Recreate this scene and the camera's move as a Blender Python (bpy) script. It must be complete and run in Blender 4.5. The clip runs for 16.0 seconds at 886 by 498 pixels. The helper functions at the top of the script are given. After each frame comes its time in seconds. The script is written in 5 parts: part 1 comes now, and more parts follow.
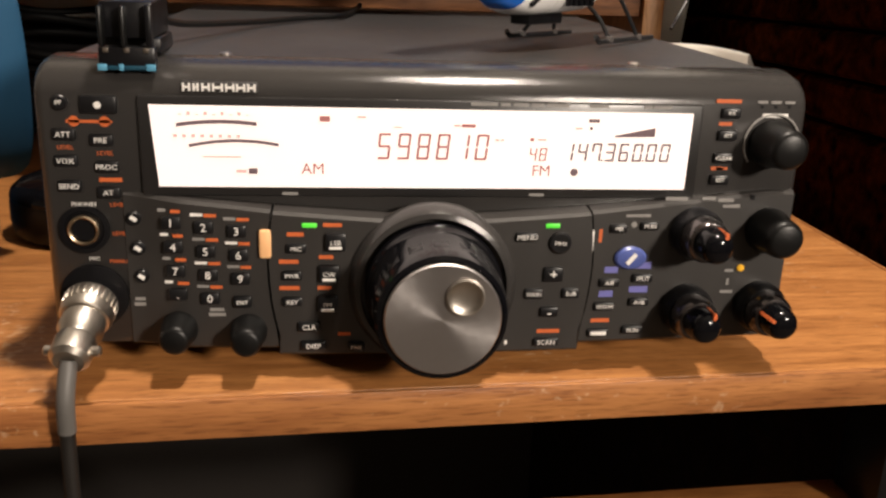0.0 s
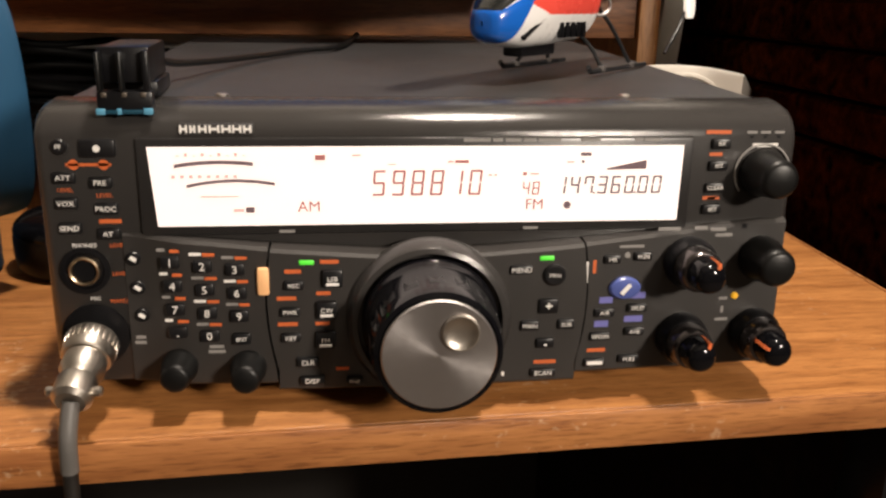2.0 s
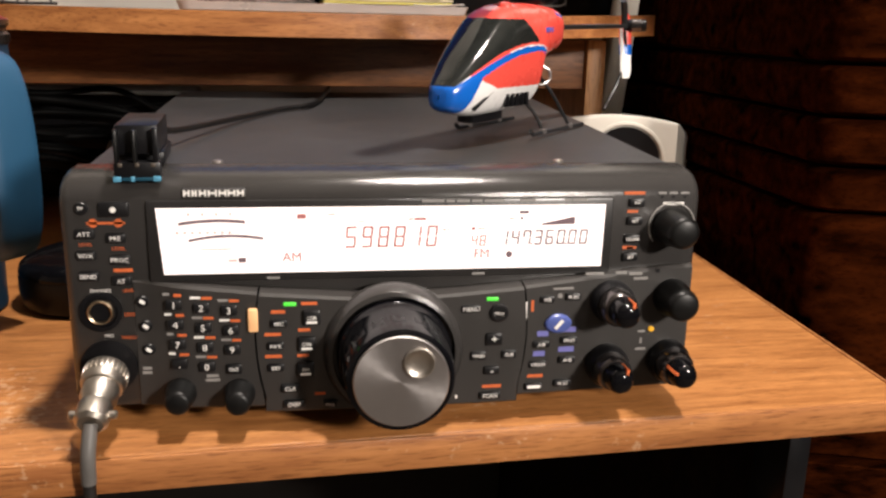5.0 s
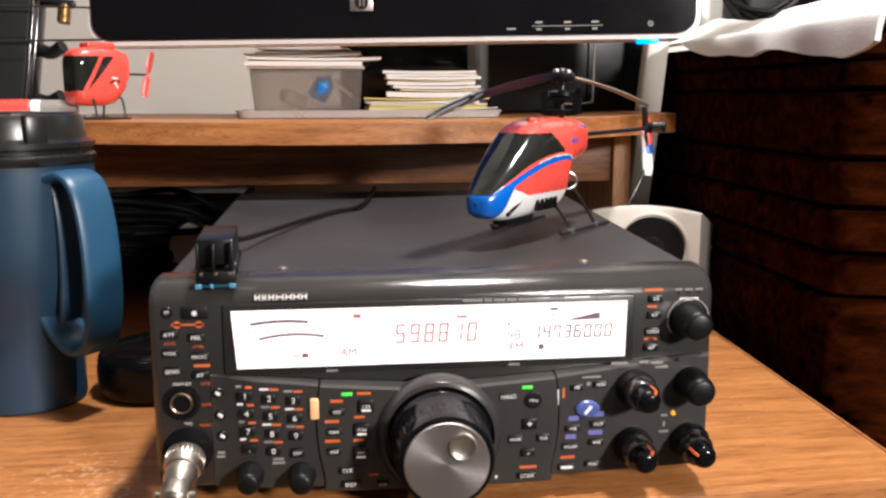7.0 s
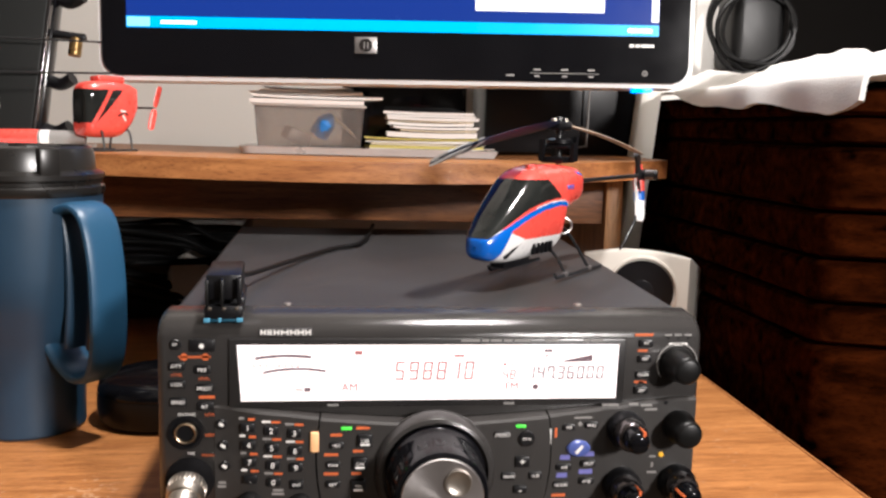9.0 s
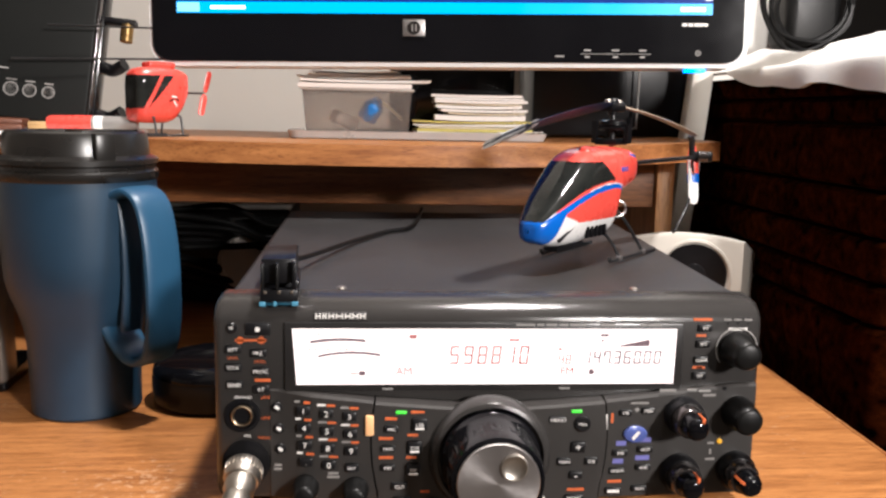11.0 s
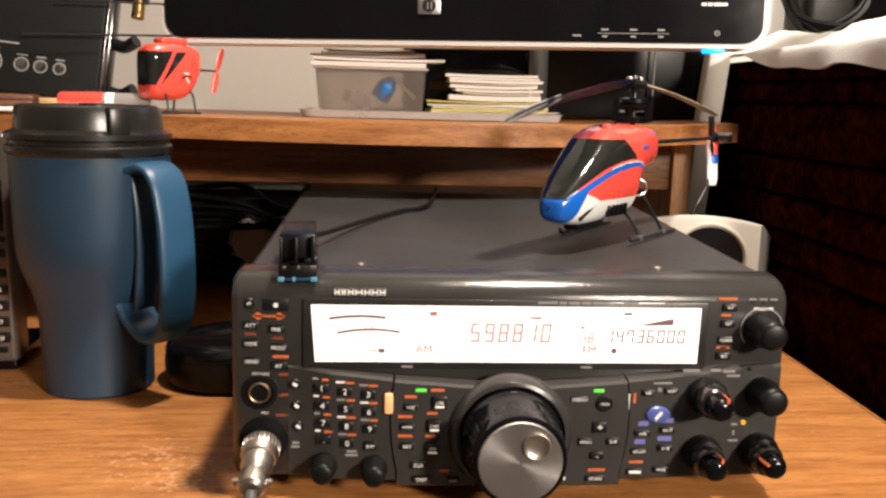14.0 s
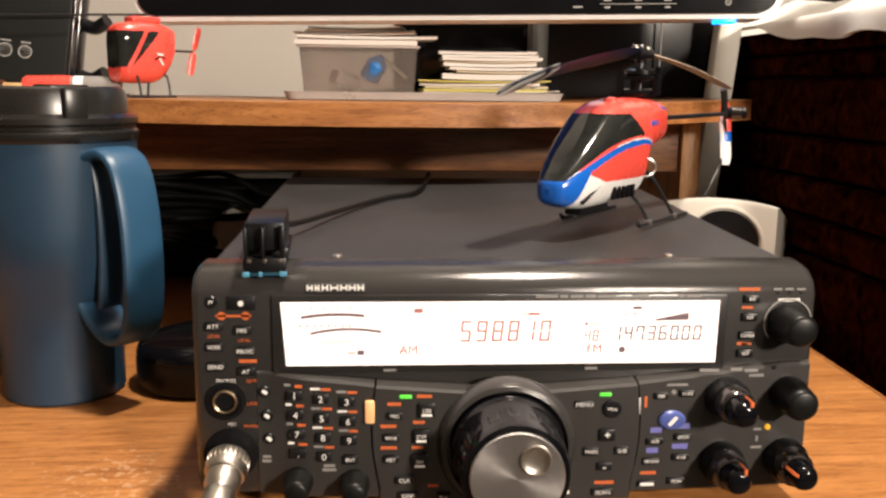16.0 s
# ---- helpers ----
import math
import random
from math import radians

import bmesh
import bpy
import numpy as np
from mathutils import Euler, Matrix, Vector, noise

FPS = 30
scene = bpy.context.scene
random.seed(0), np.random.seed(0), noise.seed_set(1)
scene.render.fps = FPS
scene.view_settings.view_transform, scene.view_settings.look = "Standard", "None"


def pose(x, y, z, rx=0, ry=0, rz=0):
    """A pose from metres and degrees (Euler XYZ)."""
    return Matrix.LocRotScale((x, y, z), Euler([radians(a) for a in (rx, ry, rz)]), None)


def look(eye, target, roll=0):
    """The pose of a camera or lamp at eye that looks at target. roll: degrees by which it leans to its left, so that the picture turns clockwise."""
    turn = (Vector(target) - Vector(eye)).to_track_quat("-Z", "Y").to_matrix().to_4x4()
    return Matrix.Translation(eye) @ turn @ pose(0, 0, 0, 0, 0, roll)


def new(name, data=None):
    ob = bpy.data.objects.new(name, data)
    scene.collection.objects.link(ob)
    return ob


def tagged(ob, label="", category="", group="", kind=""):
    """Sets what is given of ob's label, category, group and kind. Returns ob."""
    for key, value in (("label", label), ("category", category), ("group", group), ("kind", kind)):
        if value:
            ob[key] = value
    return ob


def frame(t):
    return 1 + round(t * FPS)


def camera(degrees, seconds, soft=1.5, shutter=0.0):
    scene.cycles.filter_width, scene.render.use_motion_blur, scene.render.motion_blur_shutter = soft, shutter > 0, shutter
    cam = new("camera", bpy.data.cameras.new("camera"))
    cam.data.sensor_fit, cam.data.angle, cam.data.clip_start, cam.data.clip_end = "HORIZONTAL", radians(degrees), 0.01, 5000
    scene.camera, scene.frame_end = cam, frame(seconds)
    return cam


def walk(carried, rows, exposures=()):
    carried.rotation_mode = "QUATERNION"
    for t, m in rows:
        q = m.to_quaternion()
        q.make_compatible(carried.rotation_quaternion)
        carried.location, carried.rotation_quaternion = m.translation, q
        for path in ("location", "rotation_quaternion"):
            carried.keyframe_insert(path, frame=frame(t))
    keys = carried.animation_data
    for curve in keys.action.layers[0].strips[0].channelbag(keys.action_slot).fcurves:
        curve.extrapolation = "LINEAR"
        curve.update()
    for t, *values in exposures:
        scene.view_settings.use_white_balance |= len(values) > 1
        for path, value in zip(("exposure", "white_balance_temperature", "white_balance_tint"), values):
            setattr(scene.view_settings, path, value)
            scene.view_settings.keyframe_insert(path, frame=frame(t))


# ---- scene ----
cam = camera(53.9, 16.0, soft=2.5)
PATH = [
    (0, (-0.032, -0.303, 0.141), (0.203, 1.592, -0.452), 2.0),
    (0.5, (-0.032, -0.302, 0.14), (0.188, 1.591, -0.464), 2.1),
    (1, (-0.031, -0.302, 0.143), (0.196, 1.591, -0.46), 2.2),
    (1.5, (-0.031, -0.303, 0.147), (0.204, 1.598, -0.429), 1.5),
    (2, (-0.029, -0.305, 0.149), (0.195, 1.602, -0.413), 0.9),
    (2.5, (-0.028, -0.303, 0.15), (0.216, 1.601, -0.409), 1.5),
    (3, (-0.028, -0.303, 0.149), (0.233, 1.597, -0.418), 1.8),
    (5.3, (-0.033, -0.37, 0.18), (0.281, 1.545, -0.303), 1.0),
    (5.5, (-0.033, -0.376, 0.184), (0.313, 1.541, -0.268), 0.8),
    (6, (-0.035, -0.396, 0.195), (0.203, 1.554, -0.181), -0.5),
    (6.5, (-0.038, -0.408, 0.195), (0.193, 1.551, -0.139), -0.3),
    (7, (-0.04, -0.404, 0.196), (0.174, 1.554, -0.15), -0.1),
    (7.5, (-0.042, -0.412, 0.2), (0.142, 1.56, -0.082), 0.0),
    (8, (-0.043, -0.416, 0.205), (0.159, 1.554, -0.07), 0.8),
    (8.5, (-0.045, -0.419, 0.205), (0.168, 1.554, -0.047), 1.0),
    (9, (-0.048, -0.419, 0.203), (0.193, 1.548, -0.069), 1.6),
    (9.5, (-0.049, -0.418, 0.203), (0.134, 1.551, -0.094), 1.4),
    (12, (-0.059, -0.414, 0.199), (0.06, 1.558, -0.114), 1.0),
    (12.5, (-0.061, -0.414, 0.197), (0.017, 1.559, -0.123), 1.3),
    (13, (-0.062, -0.415, 0.196), (0.022, 1.556, -0.136), 1.5),
    (13.5, (-0.06, -0.413, 0.196), (0.064, 1.555, -0.135), 1.6),
    (14, (-0.062, -0.408, 0.195), (0.077, 1.559, -0.143), 1.5),
    (14.5, (-0.061, -0.392, 0.193), (0.072, 1.575, -0.148), 1.2),
    (15, (-0.054, -0.383, 0.192), (0.095, 1.583, -0.147), 1.0),
    (15.5, (-0.05, -0.371, 0.188), (0.107, 1.589, -0.178), 1.1),
    (16, (-0.05, -0.363, 0.187), (0.076, 1.6, -0.175), 0.6),
]
walk(cam, [(t, look(eye, target, roll)) for t, eye, target, roll in PATH],
     exposures=[(0, -0.38, 6650, 10), (3.2, -0.38, 6650, 10), (5.3, -0.10, 6150, 10), (8.0, -0.01, 5800, 10), (12.0, 0.00, 5900, 10), (14.5, -0.04, 6700, 10), (16, -0.04, 6700, 10)])

# ---------------------------------------------------------------- light
world = bpy.data.worlds.new("room_world")
world.use_nodes = True
world.node_tree.nodes["Background"].inputs[0].default_value = (1.0, 0.85, 0.7, 1)
world.node_tree.nodes["Background"].inputs[1].default_value = 0.0008
scene.world = world


def disc_lamp(name, place, target, watts, size, colour):
    lamp = bpy.data.lights.new(name, "AREA")
    lamp.shape, lamp.size, lamp.energy, lamp.color = "DISK", size, watts, colour
    ob = new(name, lamp)
    ob.matrix_world = look(place, target)
    return ob


# the room's two lamps: one behind the viewer, one overhead and to the right
disc_lamp("room_lamp_light", (1.02, -1.62, 0.72), (0, 0.1, 0.15), 58, 0.20, (1.0, 0.88, 0.76))
disc_lamp("ceiling_lamp_light", (0.24, -0.07, 1.48), (0.08, 0.08, 0.0), 39, 0.12, (1.0, 0.88, 0.76))
scene.view_settings.exposure = 0.0


# ---------------------------------------------------------------- materials
def mat(name, base, rough=0.5, metal=0.0, vary=0.12, scale=40.0, bump=0.05, fine=900.0, emit=None, power=0.0,
        coat=0.0, clear=0.0, stretch=(1, 1, 1), spec=0.5):
    m = bpy.data.materials.new(name)
    m.use_nodes = True
    n, l = m.node_tree.nodes, m.node_tree.links
    b = n["Principled BSDF"]
    tex = n.new("ShaderNodeTexCoord")
    mp = n.new("ShaderNodeMapping")
    mp.inputs["Scale"].default_value = stretch
    l.new(tex.outputs["Object"], mp.inputs["Vector"])
    big, small = n.new("ShaderNodeTexNoise"), n.new("ShaderNodeTexNoise")
    big.inputs["Scale"].default_value, small.inputs["Scale"].default_value = scale, fine
    big.inputs["Detail"].default_value, small.inputs["Detail"].default_value = 5, 2
    l.new(mp.outputs[0], big.inputs["Vector"])
    l.new(mp.outputs[0], small.inputs["Vector"])
    mix = n.new("ShaderNodeMix")
    mix.data_type = "RGBA"
    mix.inputs["A"].default_value = (*[c * (1 - vary) for c in base], 1)
    mix.inputs["B"].default_value = (*[min(1, c * (1 + vary)) for c in base], 1)
    l.new(big.outputs["Fac"], mix.inputs["Factor"])
    l.new(mix.outputs["Result"], b.inputs["Base Color"])
    rg = n.new("ShaderNodeMapRange")
    rg.inputs["To Min"].default_value, rg.inputs["To Max"].default_value = max(0.02, rough - 0.08), min(1, rough + 0.08)
    l.new(big.outputs["Fac"], rg.inputs["Value"])
    l.new(rg.outputs[0], b.inputs["Roughness"])
    b.inputs["Metallic"].default_value = metal
    b.inputs["Coat Weight"].default_value = coat
    b.inputs["Specular IOR Level"].default_value = spec
    b.inputs["Transmission Weight"].default_value = clear
    if bump:
        bp = n.new("ShaderNodeBump")
        bp.inputs["Strength"].default_value, bp.inputs["Distance"].default_value = bump, 0.0006
        l.new(small.outputs["Fac"], bp.inputs["Height"])
        l.new(bp.outputs[0], b.inputs["Normal"])
    if emit:
        b.inputs["Emission Color"].default_value = (*emit, 1)
        b.inputs["Emission Strength"].default_value = power
    return m


def wood(name, dark, light, rough=0.42, along="x", grain=1.0, spec=0.4, wear=0.0):
    m = bpy.data.materials.new(name)
    m.use_nodes = True
    n, l = m.node_tree.nodes, m.node_tree.links
    b = n["Principled BSDF"]
    tex, mp = n.new("ShaderNodeTexCoord"), n.new("ShaderNodeMapping")
    mp.inputs["Scale"].default_value = {"x": (1.3, 14, 14), "y": (14, 1.3, 14), "z": (14, 14, 1.3)}[along]
    l.new(tex.outputs["Object"], mp.inputs["Vector"])
    figure, streak, pore = n.new("ShaderNodeTexNoise"), n.new("ShaderNodeTexNoise"), n.new("ShaderNodeTexNoise")
    figure.inputs["Scale"].default_value, figure.inputs["Detail"].default_value = 2.2 * grain, 6
    figure.inputs["Distortion"].default_value = 1.8
    streak.inputs["Scale"].default_value, streak.inputs["Detail"].default_value = 9 * grain, 8
    pore.inputs["Scale"].default_value, pore.inputs["Detail"].default_value = 42 * grain, 3
    for t in (figure, streak, pore):
        l.new(mp.outputs[0], t.inputs["Vector"])
    a = n.new("ShaderNodeMath")
    a.operation = "MULTIPLY_ADD"
    a.inputs[1].default_value, a.inputs[2].default_value = 0.55, 0.0
    l.new(figure.outputs["Fac"], a.inputs[0])
    c = n.new("ShaderNodeMath")
    c.operation = "MULTIPLY_ADD"
    c.inputs[1].default_value = 0.45
    l.new(streak.outputs["Fac"], c.inputs[0])
    l.new(a.outputs[0], c.inputs[2])
    ramp = n.new("ShaderNodeValToRGB")
    ramp.color_ramp.elements[0].position, ramp.color_ramp.elements[1].position = 0.36, 0.64
    ramp.color_ramp.elements[0].color = (*dark, 1)
    ramp.color_ramp.elements[1].color = (*light, 1)
    l.new(c.outputs[0], ramp.inputs[0])
    pr = n.new("ShaderNodeValToRGB")
    pr.color_ramp.elements[0].position, pr.color_ramp.elements[1].position = 0.34, 0.48
    pr.color_ramp.elements[0].color = (0.55, 0.5, 0.45, 1)
    pr.color_ramp.elements[1].color = (1, 1, 1, 1)
    l.new(pore.outputs["Fac"], pr.inputs[0])
    mix = n.new("ShaderNodeMix")
    mix.data_type, mix.blend_type = "RGBA", "MULTIPLY"
    mix.inputs["Factor"].default_value = 0.8
    l.new(ramp.outputs[0], mix.inputs["A"])
    l.new(pr.outputs[0], mix.inputs["B"])
    if wear:
        # pale nicks and scuffs, gathered in patches
        nick, patch = n.new("ShaderNodeTexNoise"), n.new("ShaderNodeTexNoise")
        nick.inputs["Scale"].default_value, nick.inputs["Detail"].default_value = 260, 2
        patch.inputs["Scale"].default_value, patch.inputs["Detail"].default_value = 9, 4
        l.new(tex.outputs["Object"], nick.inputs["Vector"])
        l.new(tex.outputs["Object"], patch.inputs["Vector"])
        both = n.new("ShaderNodeMath")
        both.operation = "MULTIPLY"
        l.new(nick.outputs["Fac"], both.inputs[0])
        l.new(patch.outputs["Fac"], both.inputs[1])
        cut = n.new("ShaderNodeMapRange")
        cut.inputs["From Min"].default_value, cut.inputs["From Max"].default_value = 0.37, 0.43
        cut.inputs["To Max"].default_value = wear
        l.new(both.outputs[0], cut.inputs["Value"])
        worn = n.new("ShaderNodeMix")
        worn.data_type = "RGBA"
        worn.inputs["B"].default_value = (0.72, 0.52, 0.33, 1)
        l.new(cut.outputs[0], worn.inputs["Factor"])
        l.new(mix.outputs["Result"], worn.inputs["A"])
        l.new(worn.outputs["Result"], b.inputs["Base Color"])
    else:
        l.new(mix.outputs["Result"], b.inputs["Base Color"])
    b.inputs["Roughness"].default_value = rough
    b.inputs["Specular IOR Level"].default_value = spec
    bp = n.new("ShaderNodeBump")
    bp.inputs["Strength"].default_value, bp.inputs["Distance"].default_value = 0.25, 0.0008
    l.new(pore.outputs["Fac"], bp.inputs["Height"])
    l.new(bp.outputs[0], b.inputs["Normal"])
    return m


OAK = wood("oak_veneer", (0.235, 0.088, 0.024), (0.41, 0.176, 0.054), grain=2.3, wear=0.22)
OAK_EDGE = wood("oak_edge_band", (0.24, 0.086, 0.026), (0.43, 0.180, 0.058), grain=1.8, wear=0.28)
OAK_UP = wood("oak_upright", (0.34, 0.15, 0.05), (0.52, 0.26, 0.10), along="z")
FASCIA = wood("brown_fascia", (0.070, 0.026, 0.010), (0.215, 0.088, 0.031), grain=2.0)
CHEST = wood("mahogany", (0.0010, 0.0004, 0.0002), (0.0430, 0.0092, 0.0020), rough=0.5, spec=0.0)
# Very dark brown: the shade under the desktop is put into this colour.
UNDERDESK_SHADE = wood("underdesk_shade_brown", (0.006, 0.003, 0.002), (0.018, 0.0085, 0.0042), rough=0.6, spec=0.1)
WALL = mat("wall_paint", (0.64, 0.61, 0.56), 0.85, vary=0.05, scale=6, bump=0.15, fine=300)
CEIL = mat("bounce_ceiling", (0.68, 0.65, 0.60), 0.9, vary=0.04, scale=5)
CARPET = mat("carpet", (0.10, 0.075, 0.055), 0.95, vary=0.3, scale=60, bump=0.6, fine=400)
# Tan tone chosen for how little fill light it throws back.
SIDEWALL = mat("low_bounce_tan", (0.20, 0.175, 0.15), 0.8, vary=0.06, scale=4)
# Near-black base that holds the darkness of unlit spaces and hidden insides.
UNLIT_DARK = mat("unlit_dark", (0.012, 0.009, 0.007), 0.8, vary=0.3, scale=3)
BODY = mat("grey_radio_plastic", (0.032, 0.030, 0.029), 0.20, vary=0.12, scale=25, bump=0.12, fine=2500)
COVER = mat("grey_metal_cover", (0.039, 0.038, 0.039), 0.40, metal=0.25, vary=0.30, scale=16, bump=0.2, fine=1800)
PANEL = mat("grey_panel_plastic", (0.030, 0.0275, 0.026), 0.42, vary=0.1, scale=30, bump=0.1, fine=2500)
BLACK = mat("black_plastic", (0.005, 0.005, 0.006), 0.32, vary=0.25, scale=60, bump=0.05, spec=0.3)
GLOSS = mat("gloss_black_plastic", (0.0035, 0.0035, 0.0045), 0.12, vary=0.2, scale=20, bump=0, spec=0.24)
RUBBER = mat("black_rubber", (0.0045, 0.0045, 0.0045), 0.38, vary=0.2, scale=80, bump=0.06, spec=0.28)
BUTTON = mat("charcoal_button", (0.008, 0.008, 0.009), 0.34, vary=0.15, scale=200, bump=0.03, spec=0.35)
SILVER = mat("brushed_alloy", (0.42, 0.40, 0.39), 0.34, metal=0.9, vary=0.06, scale=300, bump=0.03)
SPUN = mat("spun_alloy", (0.36, 0.34, 0.335), 0.33, metal=0.85, vary=0.05, scale=300, bump=0.0)
_b = SPUN.node_tree.nodes["Principled BSDF"]
_b.inputs["Anisotropic"].default_value = 0.75
_t = SPUN.node_tree.nodes.new("ShaderNodeTangent")
_t.direction_type, _t.axis = "RADIAL", "Y"
SPUN.node_tree.links.new(_t.outputs[0], _b.inputs["Tangent"])
CHROME = mat("worn_chrome", (0.50, 0.46, 0.41), 0.34, metal=1.0, vary=0.12, scale=150, bump=0.02)
DARKCHROME = mat("dark_chrome", (0.11, 0.10, 0.10), 0.16, metal=0.9, vary=0.15, scale=200, bump=0)
PRINT = mat("white_print", (0.82, 0.80, 0.77), 0.6, vary=0.05, bump=0)
ORANGE = mat("orange_print", (0.62, 0.13, 0.03), 0.6, vary=0.1, bump=0)
LILAC = mat("violet_print", (0.16, 0.16, 0.46), 0.6, vary=0.1, bump=0)
AMBER = mat("lit_amber_key", (0.75, 0.42, 0.20), 0.5, vary=0.05, bump=0, emit=(1.0, 0.5, 0.2), power=0.25)
GREEN = mat("green_lamp", (0.08, 0.5, 0.05), 0.4, bump=0, emit=(0.10, 1.0, 0.05), power=0.55)
YELLOW = mat("yellow_lamp", (0.6, 0.3, 0.02), 0.4, bump=0, emit=(1.0, 0.5, 0.03), power=0.5)
BLUEKEY = mat("blue_key", (0.075, 0.105, 0.33), 0.3, vary=0.2, scale=200, bump=0)
LCD = mat("lit_lcd", (0.8, 0.74, 0.72), 0.5, vary=0.02, bump=0, emit=(1.0, 0.84, 0.80), power=0.76)
SEGRED = mat("lcd_segment_red", (0.30, 0.10, 0.09), 0.7, bump=0, emit=(0.52, 0.20, 0.19), power=0.45)
SEGDIM = mat("lcd_segment_faint", (0.5, 0.3, 0.28), 0.7, bump=0, emit=(0.85, 0.50, 0.46), power=0.7)
SEGDARK = mat("lcd_segment_dark", (0.10, 0.07, 0.08), 0.7, bump=0, emit=(0.25, 0.13, 0.14), power=0.35)


# ---------------------------------------------------------------- mesh tools
def join(*parts):
    out = bmesh.new()
    for p in parts:
        me = bpy.data.meshes.new("tmp")
        p.to_mesh(me)
        out.from_mesh(me)
        bpy.data.meshes.remove(me)
        p.free()
    return out


def box(x0, x1, y0, y1, z0, z1, r=0.0, seg=2):
    bm = bmesh.new()
    bmesh.ops.create_cube(bm, size=1)
    bmesh.ops.transform(bm, verts=bm.verts, matrix=Matrix.Translation(((x0 + x1) / 2, (y0 + y1) / 2, (z0 + z1) / 2))
                        @ Matrix.Diagonal((x1 - x0, y1 - y0, z1 - z0, 1)))
    if r:
        bmesh.ops.bevel(bm, geom=bm.edges[:], offset=r, segments=seg, affect="EDGES", profile=0.5)
    return bm


def moved(bm, m):
    bmesh.ops.transform(bm, verts=bm.verts, matrix=m)
    return bm


def grid_mesh(rows, closed=False, caps=False):
    """A skin over rows of points of the same length."""
    bm = bmesh.new()
    vs = [[bm.verts.new(p) for p in row] for row in rows]
    n = len(vs[0])
    for a, b in zip(vs, vs[1:]):
        for i in range(n if closed else n - 1):
            j = (i + 1) % n
            bm.faces.new((a[i], a[j], b[j], b[i]))
    if caps:
        bm.faces.new(vs[0][::-1])
        bm.faces.new(vs[-1])
    bmesh.ops.recalc_face_normals(bm, faces=bm.faces)
    return bm


def lathe(profile, m=None, n=40):
    """A body of revolution round local z from (radius, height) pairs."""
    rows = [[(max(r, 1e-5) * math.cos(a), max(r, 1e-5) * math.sin(a), h)
             for a in (2 * math.pi * i / n for i in range(n))] for r, h in profile]
    bm = grid_mesh(rows, closed=True, caps=True)
    if m is not None:
        moved(bm, m)
    return bm


def facing(x, y, z):
    """Local z of a lathe turned to look towards -y, at a place."""
    return pose(x, y, z, 90, 0, 0)


def smooth_line(points, k=8):
    ps = [Vector(p) for p in points]
    ps = [ps[0] * 2 - ps[1]] + ps + [ps[-1] * 2 - ps[-2]]
    out = []
    for i in range(1, len(ps) - 2):
        p0, p1, p2, p3 = ps[i - 1:i + 3]
        for s in range(k):
            t = s / k
            out.append(0.5 * (2 * p1 + (p2 - p0) * t + (2 * p0 - 5 * p1 + 4 * p2 - p3) * t * t
                              + (3 * p1 - p0 - 3 * p2 + p3) * t ** 3))
    return out + [ps[-2]]


def tube(points, r, n=10, k=8, flat=1.0):
    line = smooth_line(points, k) if k > 1 else [Vector(p) for p in points]
    side, rows = None, []
    for i, p in enumerate(line):
        d = (line[min(i + 1, len(line) - 1)] - line[max(i - 1, 0)]).normalized()
        if side is None:
            side = d.orthogonal().normalized()
        side = (side - d * side.dot(d)).normalized()
        up = d.cross(side)
        rows.append([p + r * (math.cos(a) * side + flat * math.sin(a) * up) for a in (2 * math.pi * j / n for j in range(n))])
    return grid_mesh(rows, closed=True, caps=True)


def writing(text, size, x, y, z, m=None, align="CENTER", stretch=1.0):
    """Letters as a mesh, upright and looking towards -y unless a pose is given."""
    c = bpy.data.curves.new("letters", "FONT")
    c.body, c.size, c.align_x, c.align_y, c.extrude = text, size, align, "CENTER", 0.00005
    c.resolution_u = 2
    ob = new("letters", c)
    me = bpy.data.meshes.new_from_object(ob.evaluated_get(bpy.context.evaluated_depsgraph_get()))
    bm = bmesh.new()
    bm.from_mesh(me)
    bpy.data.objects.remove(ob)
    bpy.data.curves.remove(c)
    bpy.data.meshes.remove(me)
    moved(bm, (m if m is not None else pose(x, y, z, 90)) @ Matrix.Diagonal((stretch, 1, 1, 1)))
    return bm


def link(name, bm, material, soft=True):
    me = bpy.data.meshes.new(name)
    for f in bm.faces:
        f.smooth = soft
    if soft:
        for e in bm.edges:
            if len(e.link_faces) == 2 and e.calc_face_angle(0) > 0.6:
                e.smooth = False
    bm.to_mesh(me)
    bm.free()
    me.materials.append(material)
    return new(name, me)


def thing(name, place, label, category, group="", kind="", turn=0):
    ob = new(name)
    ob.matrix_world = pose(*place, 0, 0, turn)
    ob.empty_display_size = 0.02
    return tagged(ob, label, category, group, kind)


def chain(ob):
    return chain(ob.parent) @ ob.matrix_basis if ob.parent else ob.matrix_basis


def part(name, bm, material, parent, label="", local=False):
    """One mesh under a thing or a part, given in the room's coordinates unless local."""
    if not local:
        moved(bm, chain(parent).inverted())
    ob = link(name, bm, material)
    ob.parent = parent
    return tagged(ob, label)


def setting(name, bm, material, label, category):
    return tagged(link(name, bm, material), label, category, kind="structure")


# ---------------------------------------------------------------- room
setting("floor", box(-1.9, 2.6, -2.2, 3.2, -0.80, -0.745), CARPET, "brown carpeted floor of the room", "floor")
# Ceiling added out of view; it bounces the lamps' light down.
setting("ceiling", box(-1.9, 2.6, -2.2, 3.2, 1.62, 1.70), CEIL, "unseen off-white ceiling added to bounce lamp light", "ceiling")
setting("wall_back", box(-1.8, 0.478, 0.62, 0.72, -0.745, 1.62), WALL, "beige painted wall behind the desk", "wall")
